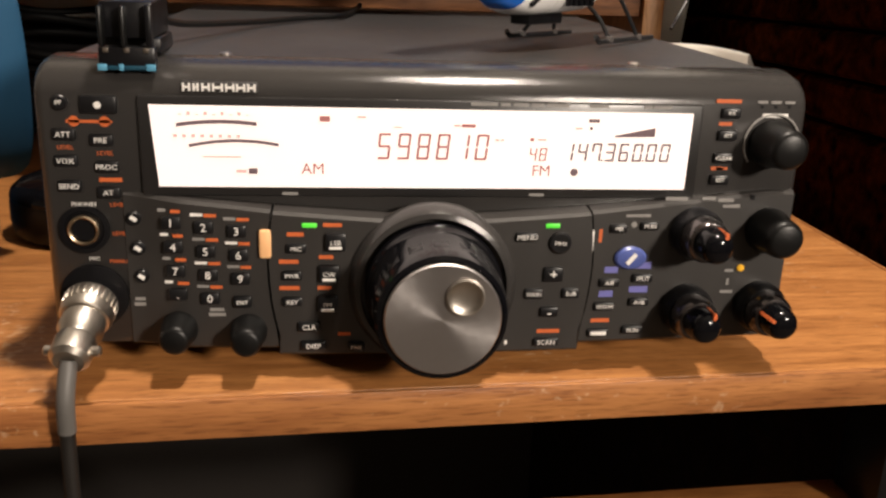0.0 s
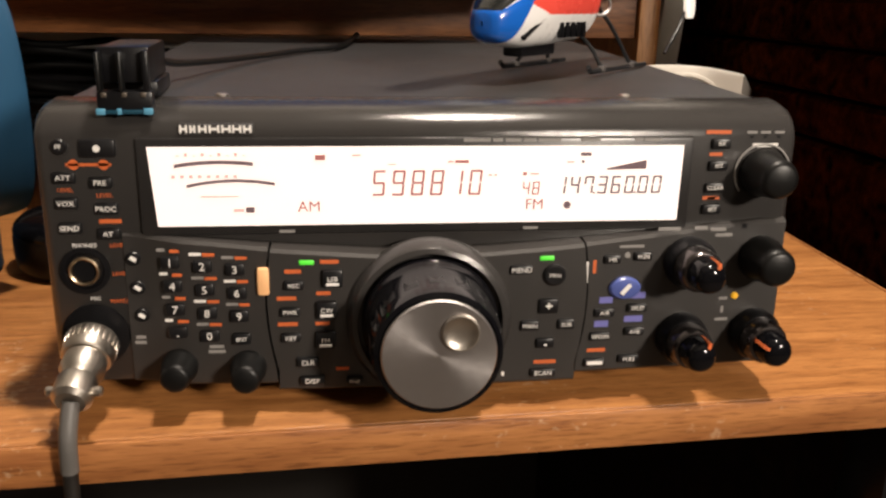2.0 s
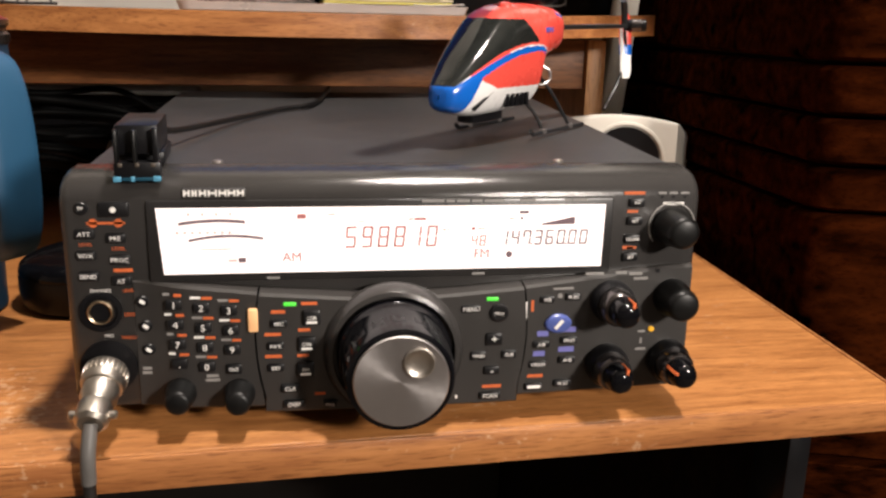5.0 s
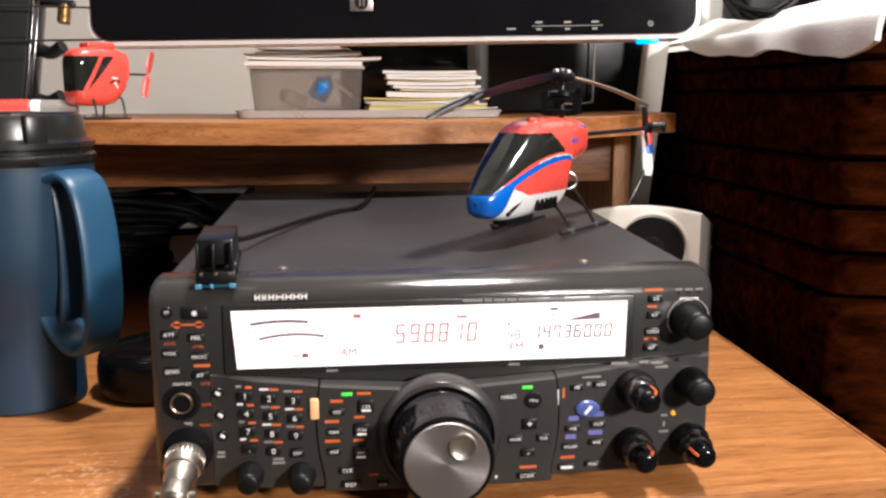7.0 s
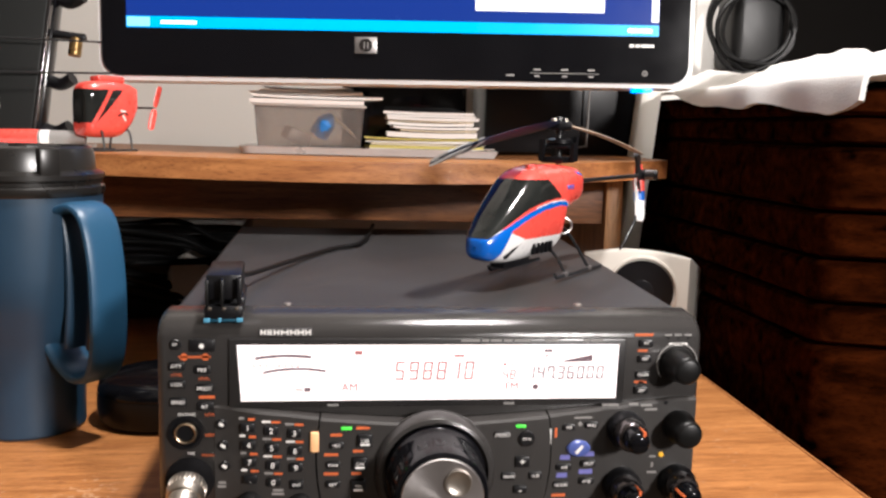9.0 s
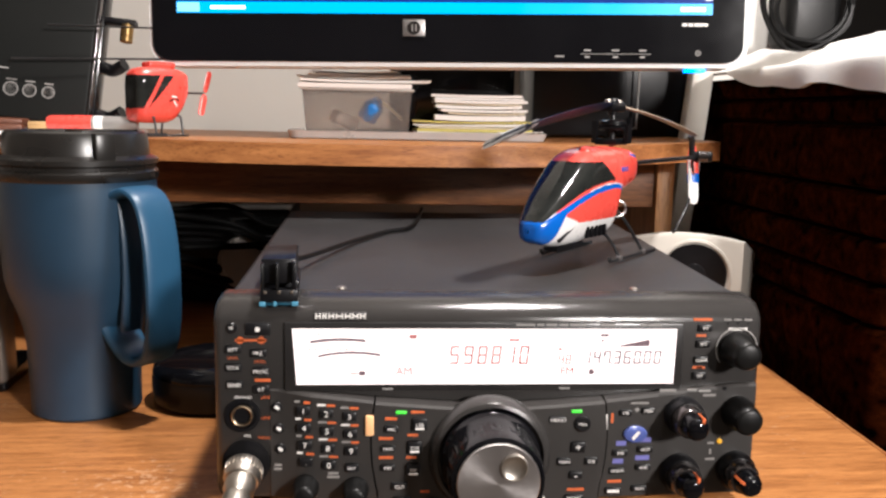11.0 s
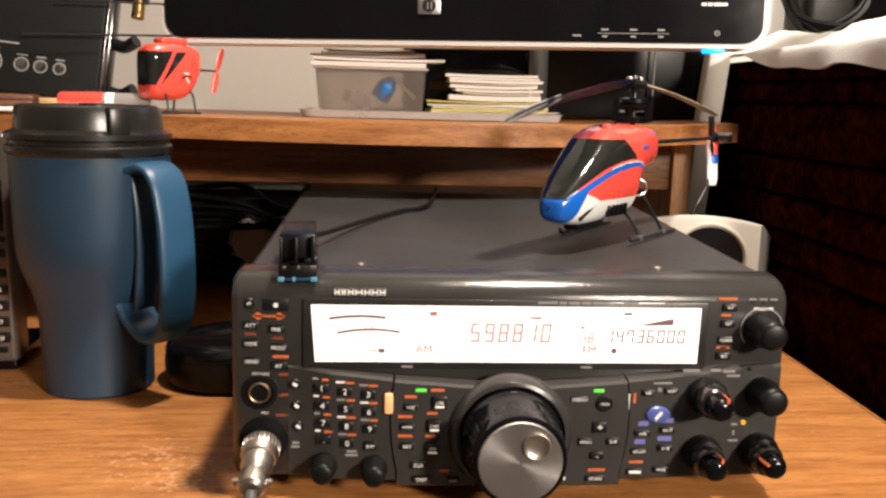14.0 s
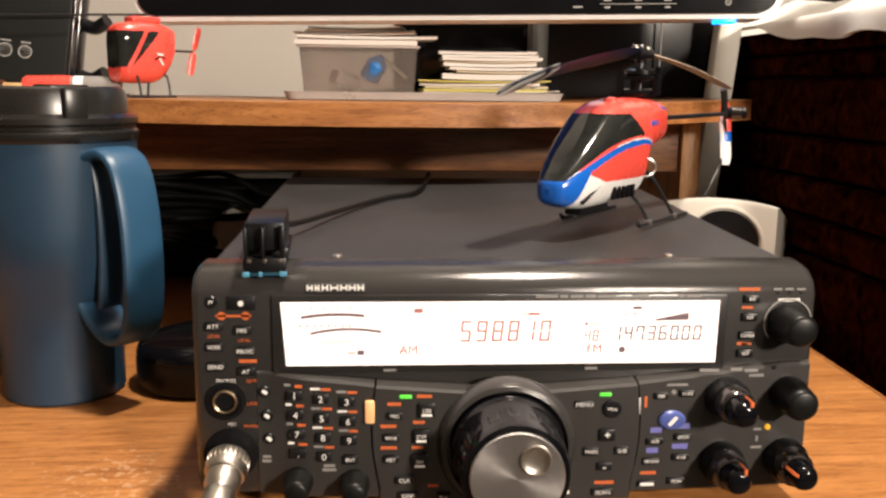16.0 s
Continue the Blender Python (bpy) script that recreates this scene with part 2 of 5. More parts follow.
# Two walls added out of view, dark enough to hold down fill.
setting("wall_left", box(-1.9, -1.8, -2.2, 3.2, -0.745, 1.62), SIDEWALL, "unseen tan side wall, toned to limit bounce", "wall")
setting("wall_front", box(-1.8, 2.5, -2.2, -2.1, -0.745, 1.62), SIDEWALL, "unseen tan wall behind the viewer, toned to limit bounce", "wall")
# Walls added beyond the desk; the unlit room is put into their colour.
setting("wall_right", box(2.5, 2.6, -2.2, 3.2, -0.745, 1.62), UNLIT_DARK, "added right wall, near-black in place of the unlit room", "wall")
setting("wall_far", box(-1.8, 2.5, 3.1, 3.2, -0.745, 1.62), UNLIT_DARK, "added far wall, its near-black colour standing for the unlit space", "wall")

# ---------------------------------------------------------------- desk
DESK_TURN = 2.9


def desk_top():
    d = thing("desk", (0.255, -0.006, -0.745), "worn oak-veneered desk with a pale edge band", "desk", turn=DESK_TURN)
    def skewed(bm):
        """The right edge runs out a little towards the back."""
        for v in bm.verts:
            if v.co.x > -0.01:
                v.co.x += 0.080 * v.co.y
        return bm

    top = skewed(box(-1.25, 0.0, 0.0, 0.64, 0.7295, 0.745, 0.0015))
    part("desktop", top, OAK, d, "oak-veneered top with light scratches", local=True)
    part("edge_band", box(-1.25, 0.0005, -0.0022, -0.0002, 0.7295, 0.7448, 0.0006), OAK_EDGE, d, "pale front edge band", local=True)
    part("edge_band", skewed(box(0.0007, 0.0024, 0.0, 0.64, 0.7295, 0.7448, 0.0006)), OAK_EDGE, d, local=True)
    # Side and back panels carry the under-desk shade in their colour.
    part("side_panel", box(-0.047, -0.029, 0.035, 0.62, 0.0, 0.7290, 0.001), UNDERDESK_SHADE, d, local=True)
    part("panel_edge", box(-0.0468, -0.0292, 0.0325, 0.0348, 0.0, 0.7288, 0.0006), OAK_UP, d, "oak edge strip", local=True)
    part("side_panel", box(-1.20, -1.18, 0.035, 0.62, 0.0, 0.7290, 0.001), UNDERDESK_SHADE, d, local=True)
    part("back_panel", box(-1.18, -0.0475, 0.55, 0.565, 0.15, 0.7290, 0.001), UNLIT_DARK, d, local=True)
    return d


desk_top()


def shelf_front(x):
    return 0.262 + 0.95 * (x + 0.06) ** 2 if x > -0.06 else 0.262 + 0.75 * (x + 0.06) ** 2


def shelf_low(x):
    return 0.1597 + (0.0042 * (x / 0.245) ** 2 if x > 0 else 0.0012 * min(1, (x / 0.25) ** 2))


def hutch():
    s = thing("monitor_shelf", (-0.15, 0.35, 0.0), "oak raised monitor shelf with a bowed front edge", "shelf")
    xs = [-0.62 + i * (0.871 / 60) for i in range(61)]
    board, band = [], []
    for x in xs:
        y, z = max(shelf_front(max(x, -0.30)), 0.2), shelf_low(max(x, -0.25))
        board.append([(x, y, z), (x, y, z + 0.0165), (x, 0.60, z + 0.0165), (x, 0.60, z)])
        band.append([(x, y - 0.002, z), (x, y - 0.002, z + 0.0162), (x, y - 0.0003, z + 0.0162), (x, y - 0.0003, z)])
    part("shelf_board", grid_mesh(board, closed=True, caps=True), OAK, s)
    part("edge_band", grid_mesh(band, closed=True, caps=True), OAK_EDGE, s, "pale front edge band")
    part("fascia", box(-0.60, 0.2055, 0.3915, 0.4055, 0.1170, 0.1590, 0.001), FASCIA, s, "dark reddish-brown rail")
    part("upright", box(0.2060, 0.2225, 0.3860, 0.58, 0.0005, 0.1590, 0.001), OAK_UP, s, "light oak end panel")
    part("upright", box(-0.60, -0.584, 0.406, 0.58, 0.0005, 0.1590, 0.001), OAK_UP, s)
    return s


hutch()


# ---------------------------------------------------------------- chest beside the desk
def chest_plan(u):
    """Outline of the chest from its far side corner round the near corner to the right, u from 0 to 1."""
    if u < 0.5:
        t = u / 0.5
        return (0.290 + 0.006 * t + 0.003 * math.sin(t * 3.1), 0.60 - t * 0.425)
    t = (u - 0.5) / 0.5
    a = min(1, t / 0.15) * math.pi / 2
    if t < 0.15:
        return (0.296 + 0.022 * (1 - math.cos(a)), 0.175 - 0.022 * math.sin(a))
    q = (t - 0.15) / 0.85
    return (0.318 + q * 0.56, 0.153 - 0.10 * q - 0.03 * math.sin(q * math.pi))


def chest():
    c = thing("chest", (0.55, 0.42, -0.745), "dark reddish mahogany chest with curved drawer fronts", "chest of drawers")

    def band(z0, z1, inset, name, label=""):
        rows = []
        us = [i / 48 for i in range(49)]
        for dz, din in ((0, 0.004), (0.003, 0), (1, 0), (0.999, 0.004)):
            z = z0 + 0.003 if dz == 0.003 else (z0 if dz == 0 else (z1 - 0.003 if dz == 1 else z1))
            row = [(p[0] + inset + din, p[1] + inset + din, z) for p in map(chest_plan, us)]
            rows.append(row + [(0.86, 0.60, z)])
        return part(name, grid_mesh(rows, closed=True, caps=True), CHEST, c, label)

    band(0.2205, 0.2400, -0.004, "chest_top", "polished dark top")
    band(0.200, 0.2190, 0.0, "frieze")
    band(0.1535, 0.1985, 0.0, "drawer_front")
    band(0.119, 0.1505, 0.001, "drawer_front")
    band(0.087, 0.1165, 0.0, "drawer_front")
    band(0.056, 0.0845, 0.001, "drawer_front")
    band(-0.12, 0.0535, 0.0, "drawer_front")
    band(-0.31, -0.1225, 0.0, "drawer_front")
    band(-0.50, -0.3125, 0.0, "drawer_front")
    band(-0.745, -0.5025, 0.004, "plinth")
    part("carcass", box(0.315, 0.86, 0.20, 0.595, -0.74, 0.219), UNLIT_DARK, c)
    return c


chest()


# ---------------------------------------------------------------- transceiver
def top_z(y):
    return 0.1115 + 0.024 * (y - 0.02)


def bulge(x):
    if x < -0.1066:
        return 0.0002
    q = min(1.0, (x + 0.1066) / 0.022)
    return -0.0003 - (0.0012 + 0.0065 * max(0.0, math.cos(math.pi * (x - 0.002) / 0.275))) * q * q * (3 - 2 * q)


def seam(x):
    return 0.059 + 0.010 * min(1, abs(x - 0.002) / 0.125) ** 1.3


RX0, RX1 = -0.1335, 0.1395
radio = thing("transceiver", (0.002, 0.15, 0.0), "charcoal-grey desktop radio transceiver with a lit display", "radio")


def radio_shell():
    # profile of the cover, extruded across and rounded at its long edges
    rows = []
    for x, drop in ((RX0 + 0.004, 0.006), (RX0 + 0.005, 0.0025), (RX0 + 0.008, 0.0), (RX1 - 0.008, 0.0), (RX1 - 0.005, 0.0025), (RX1 - 0.004, 0.006)):
        rows.append([(x, 0.022, 0.014), (x, 0.022, top_z(0.022) - drop - 0.0015), (x, 0.024, top_z(0.022) - drop), (x, 0.312, top_z(0.312) - drop),
                     (x, 0.314, top_z(0.312) - drop - 0.004), (x, 0.314, 0.016)])
    part("top_cover", grid_mesh(rows, closed=True, caps=True), COVER, radio, "grey painted metal cover with faint dust")
    # front bezel: rounded lip round the face
    rows = []
    for x, e in ((RX0, 0.004), (RX0 + 0.0012, 0.0018), (RX0 + 0.004, 0.0), (RX1 - 0.004, 0.0), (RX1 - 0.0012, 0.0018), (RX1, 0.004)):
        rows.append([(x, 0.0215, 0.0105 + e), (x, 0.002 + e, 0.0105 + e), (x, 0.0005 + e * 0.8, 0.013 + e), (x, 0.0003 + e * 0.8, 0.1005 - e * 0.5),
                     (x, 0.0012 + e * 0.8, 0.1035 - e * 0.5), (x, 0.0038 + e * 0.6, 0.1068 - e * 0.6), (x, 0.0085 + e * 0.3, 0.1100 - e * 0.8),
                     (x, 0.0145, 0.1116 - e), (x, 0.0215, 0.1120 - e)])
    part("front_bezel", grid_mesh(rows, closed=True, caps=True), BODY, radio, "rounded dark grey front bezel")
    for x in (-0.115, 0.12):
        for y in (0.035, 0.285):
            part("rubber_foot", lathe([(0.008, 0.0), (0.009, 0.002), (0.009, 0.011)], pose(x, y, 0.0), 20), RUBBER, radio)
    for x in (-0.073, 0.080):
        part("screw", lathe([(0.0024, -0.001), (0.0024, 0.0006), (0.0016, 0.0011)], pose(x, 0.027, top_z(0.027)), 14), CHROME, radio, "small bright cover screw")


radio_shell()


def lower_panel(x0, x1, proud, name, z0=0.0085):
    """A piece of the curved lower face, with a lit ledge on top."""
    n = 24
    rows = []
    for i in range(n + 1):
        x = x0 + (x1 - x0) * i / n
        y = bulge(x) - proud
        zt = seam(x)
        zs = [z0 + 0.001 + (zt - 0.0022 - z0) * k / 8 for k in range(9)]
        ring = [(0.004, z0), (y + 0.001, z0)] + [(y, z) for z in zs] + [(y + 0.001, zt), (0.004, zt + 0.0012)]
        row = []
        for yy, z in ring:
            q = x - 0.0015
            arc = 0.0042 * (1 - ((z - 0.043) / 0.030) ** 2) * math.exp(-((abs(q) - 0.0535) / 0.012) ** 2)
            row.append((x + math.copysign(arc, q), yy, z))
        rows.append(row)
    return part(name, grid_mesh(rows, closed=True, caps=True), PANEL, radio)


lower_panel(-0.1064, -0.0535, 0.0, "keypad_panel", 0.0105)
lower_panel(-0.0525, 0.0555, 0.0012, "centre_panel")
lower_panel(0.0565, RX1 - 0.002, 0.0, "control_panel", 0.0110)


# display window
def display():
    window = part("display_frame", box(-0.0995, 0.0985, -0.0016, 0.001, 0.0660, 0.1005, 0.0012), mat("dark_surround", (0.020, 0.019, 0.019), 0.3, vary=0.1, bump=0), radio, "dark display surround")
    rows = [[(-0.0955, -0.0019, 0.0975), (-0.0935, -0.0019, 0.0695)], [(0.0945, -0.0019, 0.0975), (0.0940, -0.0019, 0.0695)]]
    bm = grid_mesh(rows)
    ext = bmesh.ops.extrude_face_region(bm, geom=bm.faces[:])
    bmesh.ops.translate(bm, verts=[v for v in ext["geom"] if isinstance(v, bmesh.types.BMVert)], vec=(0, 0.0006, 0))
    bmesh.ops.recalc_face_normals(bm, faces=bm.faces)
    part("lcd", bm, LCD, window, "bright pinkish-white backlit display")
    return window


window = display()
LY = -0.00205

SEG = {"0": "abcdef", "1": "bc", "2": "abged", "3": "abgcd", "4": "fgbc", "5": "afgcd", "6": "afgedc", "7": "abcf", "8": "abcdefg", "9": "abcdfg"}


def digits(text, x, z, w, h, step, t, material):
    """Slanted seven-bar digits; x, z is the lower left corner of the first one."""
    g, k = t * 0.35, 0.10
    for ch in text:
        bms = []
        if ch == ".":
            part("decimal_point", box(x - step * 0.24, x - step * 0.24 + t, LY, LY + 0.0001, z, z + t), material, window)
            continue
        bars = {"a": (g, w - g, h - t, h), "d": (g, w - g, 0, t), "g": (g, w - g, h / 2 - t / 2, h / 2 + t / 2),
                "f": (0, t, h / 2 + g, h - g), "b": (w - t, w, h / 2 + g, h - g), "e": (0, t, g, h / 2 - g), "c": (w - t, w, g, h / 2 - g)}
        for s in SEG[ch]:
            x0, x1, z0, z1 = bars[s]
            b = box(x0, x1, 0, 0.0001, z0, z1)
            for v in b.verts:
                v.co.x += v.co.z * k + x
                v.co.y += LY
                v.co.z += z
            bms.append(b)
        x += step
        part("digit", join(*bms), material, window)


digits("598810", -0.0192, 0.0798, 0.0044, 0.0092, 0.0069, 0.00080, SEGRED)
digits("48", 0.0350, 0.0797, 0.0026, 0.0048, 0.0036, 0.0005, SEGRED)
digits("147.360.00", 0.0474, 0.0798, 0.0035, 0.0066, 0.0051, 0.0007, SEGDARK)
part("mode_letters", writing("AM", 0.0056, -0.0412, LY, 0.0760), SEGRED, window)
part("mode_letters", writing("FM", 0.0056, 0.0398, LY, 0.0760), SEGRED, window)
part("indicator_dot", lathe([(0.0014, 0), (0.0014, 0.0001)], facing(0.0520, LY + 0.0001, 0.0757), 16), SEGDARK, window)


def arc_bar(x0, x1, z, rise, t, material):
    rows = []
    for i in range(21):
        q = i / 20
        zz = z + rise * (1 - (2 * q - 1) ** 2) + (1 - q) * -0.0006
        x = x0 + (x1 - x0) * q
        rows.append([(x, LY, zz), (x, LY, zz + t)])
    bm = grid_mesh(rows)
    bmesh.ops.solidify(bm, geom=bm.faces[:], thickness=0.0001)
    return part("meter_scale", bm, material, window)


arc_bar(-0.0868, -0.0600, 0.0908, 0.0010, 0.0013, SEGDARK)
arc_bar(-0.0830, -0.0528, 0.0838, 0.0016, 0.0011, SEGDARK)
for i in range(9):
    x = -0.086 + i * 0.0028
    part("meter_tick", box(x, x + 0.0012, LY, LY + 0.0001, 0.0942, 0.0947 + 0.0008 * (i % 2)), SEGDIM, window)
for i in range(8):
    x = -0.0880 + i * 0.0030
    part("meter_tick", box(x, x + 0.0014, LY, LY + 0.0001, 0.0866, 0.0878), SEGDIM, window)
for x0, x1, z0, z1, mt in ((-0.0388, -0.0352, 0.0927, 0.0946, SEGRED), (-0.0260, -0.0228, 0.0940, 0.0948, SEGDIM), (-0.0135, -0.0105, 0.0908, 0.0914, SEGDIM),
                           (0.0078, 0.0100, 0.0915, 0.0924, SEGDIM), (0.0104, 0.0154, 0.0914, 0.0925, SEGRED), (0.0560, 0.0600, 0.0938, 0.0950, SEGDARK), (0.0512, 0.0540, 0.0912, 0.0920, SEGDIM),
                           (0.0565, 0.0576, 0.0912, 0.0922, SEGDARK), (-0.0675, -0.0638, 0.0745, 0.0757, SEGDIM), (-0.0632, -0.0602, 0.0742, 0.0762, SEGDARK), (-0.0785, -0.0655, 0.0798, 0.0804, SEGDIM),
                           (0.0225, 0.0240, 0.0866, 0.0875, SEGDIM), (0.0246, 0.0258, 0.0866, 0.0875, SEGDIM), (0.0352, 0.0366, 0.0868, 0.0880, SEGRED), (0.0378, 0.0412, 0.0870, 0.0878, SEGDIM)):
    part("indicator", box(x0, x1, LY, LY + 0.0001, z0, z1), mt, window)
rows = [[(0.0660, LY, 0.0886), (0.0660, LY, 0.0892)], [(0.0808, LY, 0.0889), (0.0808, LY, 0.0922)]]
bm = grid_mesh(rows)
bmesh.ops.solidify(bm, geom=bm.faces[:], thickness=0.0001)
part("level_wedge", bm, SEGDARK, window)

# badge and small prints round the window (plain bars)
part("badge", box(-0.0850, -0.0595, -0.0002, 0.0030, 0.1015, 0.1052, 0.0008), PANEL, radio, "raised maker's badge")
for x, w in ((-0.0844, 0.0026), (-0.0810, 0.0020), (-0.0781, 0.0028), (-0.0746, 0.0036), (-0.0703, 0.0031), (-0.0667, 0.0031), (-0.0630, 0.0028)):
    mark = join(box(x, x + 0.0007, -0.0006, -0.0001, 0.1021, 0.1047), box(x + w - 0.0007, x + w, -0.0006, -0.0001, 0.1021, 0.1047), box(x + 0.0007, x + w - 0.0007, -0.0006, -0.0001, 0.1030, 0.1038))
    part("badge_bar", mark, PRINT, radio, "pale letter-like shape")
for x0, x1 in ((0.0135, 0.0230), (0.0240, 0.0275), (0.0285, 0.0340), (0.0350, 0.0395), (0.0405, 0.0485), (0.0560, 0.0630), (0.0760, 0.0790), (0.0795, 0.0860)):
    part("small_print", box(x0, x1, -0.0018, -0.0016, 0.0990, 0.1001), mat("grey_print", (0.25, 0.24, 0.23), 0.6, bump=0) if "grey_print" not in bpy.data.materials else bpy.data.materials["grey_print"], radio)
for x in (-0.052, 0.036):
    part("small_print", box(x, x + 0.0055, -0.0018, -0.0016, 0.0667, 0.0677), bpy.data.materials["grey_print"], radio)


# keys
def key(name, x, z, w, h, y=None, proud=0.0016, r=0.0009, material=None, label="", shape="box", text="", tsize=0.0024, tmat=None):
    y = bulge(x) if y is None else y
    if 0.0565 > x > -0.0525 and z < 0.06:
        y -= 0.0012
    if shape == "round":
        bm = lathe([(w / 2, -0.0005), (w / 2, proud * 0.7), (w / 2 * 0.85, proud)], facing(x, y, z), 20)
    else:
        bm = box(x - w / 2, x + w / 2, y - proud, y + 0.0006, z - h / 2, z + h / 2, min(r, w * 0.45, h * 0.45, proud * 0.9))
    k = part(name, bm, material or BUTTON, radio, label)
    if text:
        part("legend", writing(text, tsize * 1.08, x, y - proud - 0.0001, z, stretch=1.05), tmat or PRINT, k)
    return k


def bar(x, z, w, h, material, y=None):
    y = bulge(x) if y is None else y
    if 0.0565 > x > -0.0525 and z < 0.06:
        y -= 0.0012
    return part("printed_bar", box(x - w / 2, x + w / 2, y - 0.0002, y + 0.0002, z - h / 2, z + h / 2), material, radio)


def words(text, x, z, size, material, y=None):
    y = bulge(x) if y is None else y
    if 0.0565 > x > -0.0525 and z < 0.06:
        y -= 0.0012
    return part("printed_word", writing(text, size, x, y - 0.0002, z, stretch=1.05), material, radio)


F = 0.0004
key("button", -0.1245, 0.0975, 0.0052, 0.0052, F, shape="round", text="PF", tsize=0.002)
key("power_button", -0.1120, 0.0970, 0.0120, 0.0062, F, 0.0018, label="dark power key in a raised rim")
part("power_mark", lathe([(0.0012, 0), (0.0012, 0.0002)], facing(-0.1120, F - 0.0019, 0.0970), 14), PRINT, radio)
for x in (-0.1205, -0.1105):
    part("printed_dot", lathe([(0.0018, 0), (0.0018, 0.0002)], facing(x, 0.0004, 0.0912), 16), ORANGE, radio)
bar(-0.1155, 0.0912, 0.0150, 0.0010, ORANGE, F)
for x, z, t in ((-0.1240, 0.0868, "ATT"), (-0.1120, 0.0850, "PRE"), (-0.1240, 0.0778, "VOX"), (-0.1108, 0.0758, "PROC"), (-0.1235, 0.0690, "SEND"), (-0.1108, 0.0668, "AT")):
    key("button", x, z, 0.0078, 0.0042, F, text=t)
for x, z in ((-0.1240, 0.0823), (-0.1112, 0.0804)):
    words("LEVEL", x, z, 0.0020, ORANGE, F)
bar(-0.1100, 0.0712, 0.0075, 0.0014, ORANGE, F)
words("PHONES", -0.1195, 0.0625, 0.0021, PRINT)
words("LEVEL", -0.1082, 0.0624, 0.0020, ORANGE)
words("LEVEL", -0.1082, 0.0520, 0.0020, ORANGE)
words("MANUAL", -0.1082, 0.0418, 0.0020, ORANGE)
words("MIC", -0.1175, 0.0428, 0.0020, PRINT)
for x, z in ((-0.1030, 0.0580), (-0.1022, 0.0472), (-0.1015, 0.0368)):
    k = key("side_key", x, z, 0.0050, 0.0050, material=BUTTON, shape="round")
    part("legend", moved(box(-0.0012, 0.0012, -0.0002, 0, -0.0006, 0.0008, 0), Matrix.Translation((x, bulge(x) - 0.0018, z)) @ pose(0, 0, 0, 0, 35, 0)), PRINT, k)
for j, row in enumerate((("1", "2", "3"), ("4", "5", "6"), ("7", "8", "9"), (".", "0", "ENT"))):
    for i, t in enumerate(row):
        x, z = -0.0900 + i * 0.0112 + j * 0.0004, 0.0572 - j * 0.0087 - i * 0.0012
        key("key", x, z, 0.0066, 0.0046, text=t, tsize=0.0038 if len(t) == 1 else 0.0019, label="small charcoal number key")
        if t != "ENT":
            bar(x - 0.0024, z + 0.0043, 0.0042, 0.0010, PRINT if (i + j) % 2 else bpy.data.materials["grey_print"])
            bar(x + 0.0022, z + 0.0041, 0.0042, 0.0011, ORANGE)
key("call_key", -0.0578, 0.0505, 0.0042, 0.0102, proud=0.0022, material=AMBER, label="lit amber upright key")
bar(-0.0555, 0.0580, 0.0010, 0.0010, BLACK)
bar(-0.1020, 0.0280, 0.0052, 0.0012, bpy.data.materials["grey_print"])
bar(-0.1020, 0.0260, 0.0060, 0.0012, bpy.data.materials["grey_print"])
bar(-0.0755, 0.0255, 0.0050, 0.0012, bpy.data.materials["grey_print"])
bar(-0.0755, 0.0236, 0.0060, 0.0012, bpy.data.materials["grey_print"])
for x in (-0.0425, 0.0440):
    key("status_lamp", x, 0.0575, 0.0052, 0.0016, proud=0.0006, r=0.0003, material=GREEN, label="lit green status lamp")
for x, z, t in ((-0.0472, 0.0492, "MIC"), (-0.0488, 0.0392, "PWR"), (-0.0488, 0.0294, "KEY")):
    key("button", x, z, 0.0070, 0.0036, text=t, tsize=0.0020)
    bar(x - 0.0002, z + 0.0050, 0.0058 if t == "MIC" else 0.0085, 0.0014, ORANGE)
for x, z, t in ((-0.0335, 0.0517, "LSB"), (-0.0358, 0.0400, "CW"), (-0.0364, 0.0285, "FM")):
    key("mode_key", x, z, 0.0072, 0.0066, proud=0.0020, text=t, tsize=0.0022)
    bar(x, z - 0.0018, 0.0045, 0.0009, PRINT, (bulge(x) - 0.0022))
    bar(x - 0.001, z + 0.0060, 0.0065 if t == "LSB" else 0.0050, 0.0013, ORANGE)
key("button", -0.0430, 0.0198, 0.0080, 0.0040, text="CLR")
key("button", -0.0415, 0.0125, 0.0092, 0.0038, text="DISP")
key("button", -0.0262, 0.0120, 0.0062, 0.0036, text="FINE", tsize=0.0017)
bar(-0.0305, 0.0168, 0.0046, 0.0012, ORANGE)
key("button", 0.0345, 0.0535, 0.0082, 0.0034, text="MENU")
key("button", 0.0470, 0.0512, 0.0082, 0.0082, shape="round", text="MHz", tsize=0.0020)
key("arrow_key", 0.0452, 0.0392, 0.0074, 0.0058, text="+", tsize=0.0050)
key("arrow_key", 0.0384, 0.0318, 0.0070, 0.0040, text="MAIN", tsize=0.0020)
key("arrow_key", 0.0522, 0.0318, 0.0066, 0.0040, text="SUB", tsize=0.0020)
key("arrow_key", 0.0446, 0.0246, 0.0070, 0.0040, text="-", tsize=0.0046)
bar(0.0450, 0.0168, 0.0085, 0.0014, ORANGE)
key("button", 0.0442, 0.0127, 0.0098, 0.0034, text="SCAN", tsize=0.0023)
part("printed_bar", box(0.0286, 0.0296, bulge(0.029) - 0.0014, bulge(0.029) - 0.001, 0.0118, 0.0134), PRINT, radio)
key("button", 0.0690, 0.0560, 0.0066, 0.0034, text="MR", tsize=0.0020)
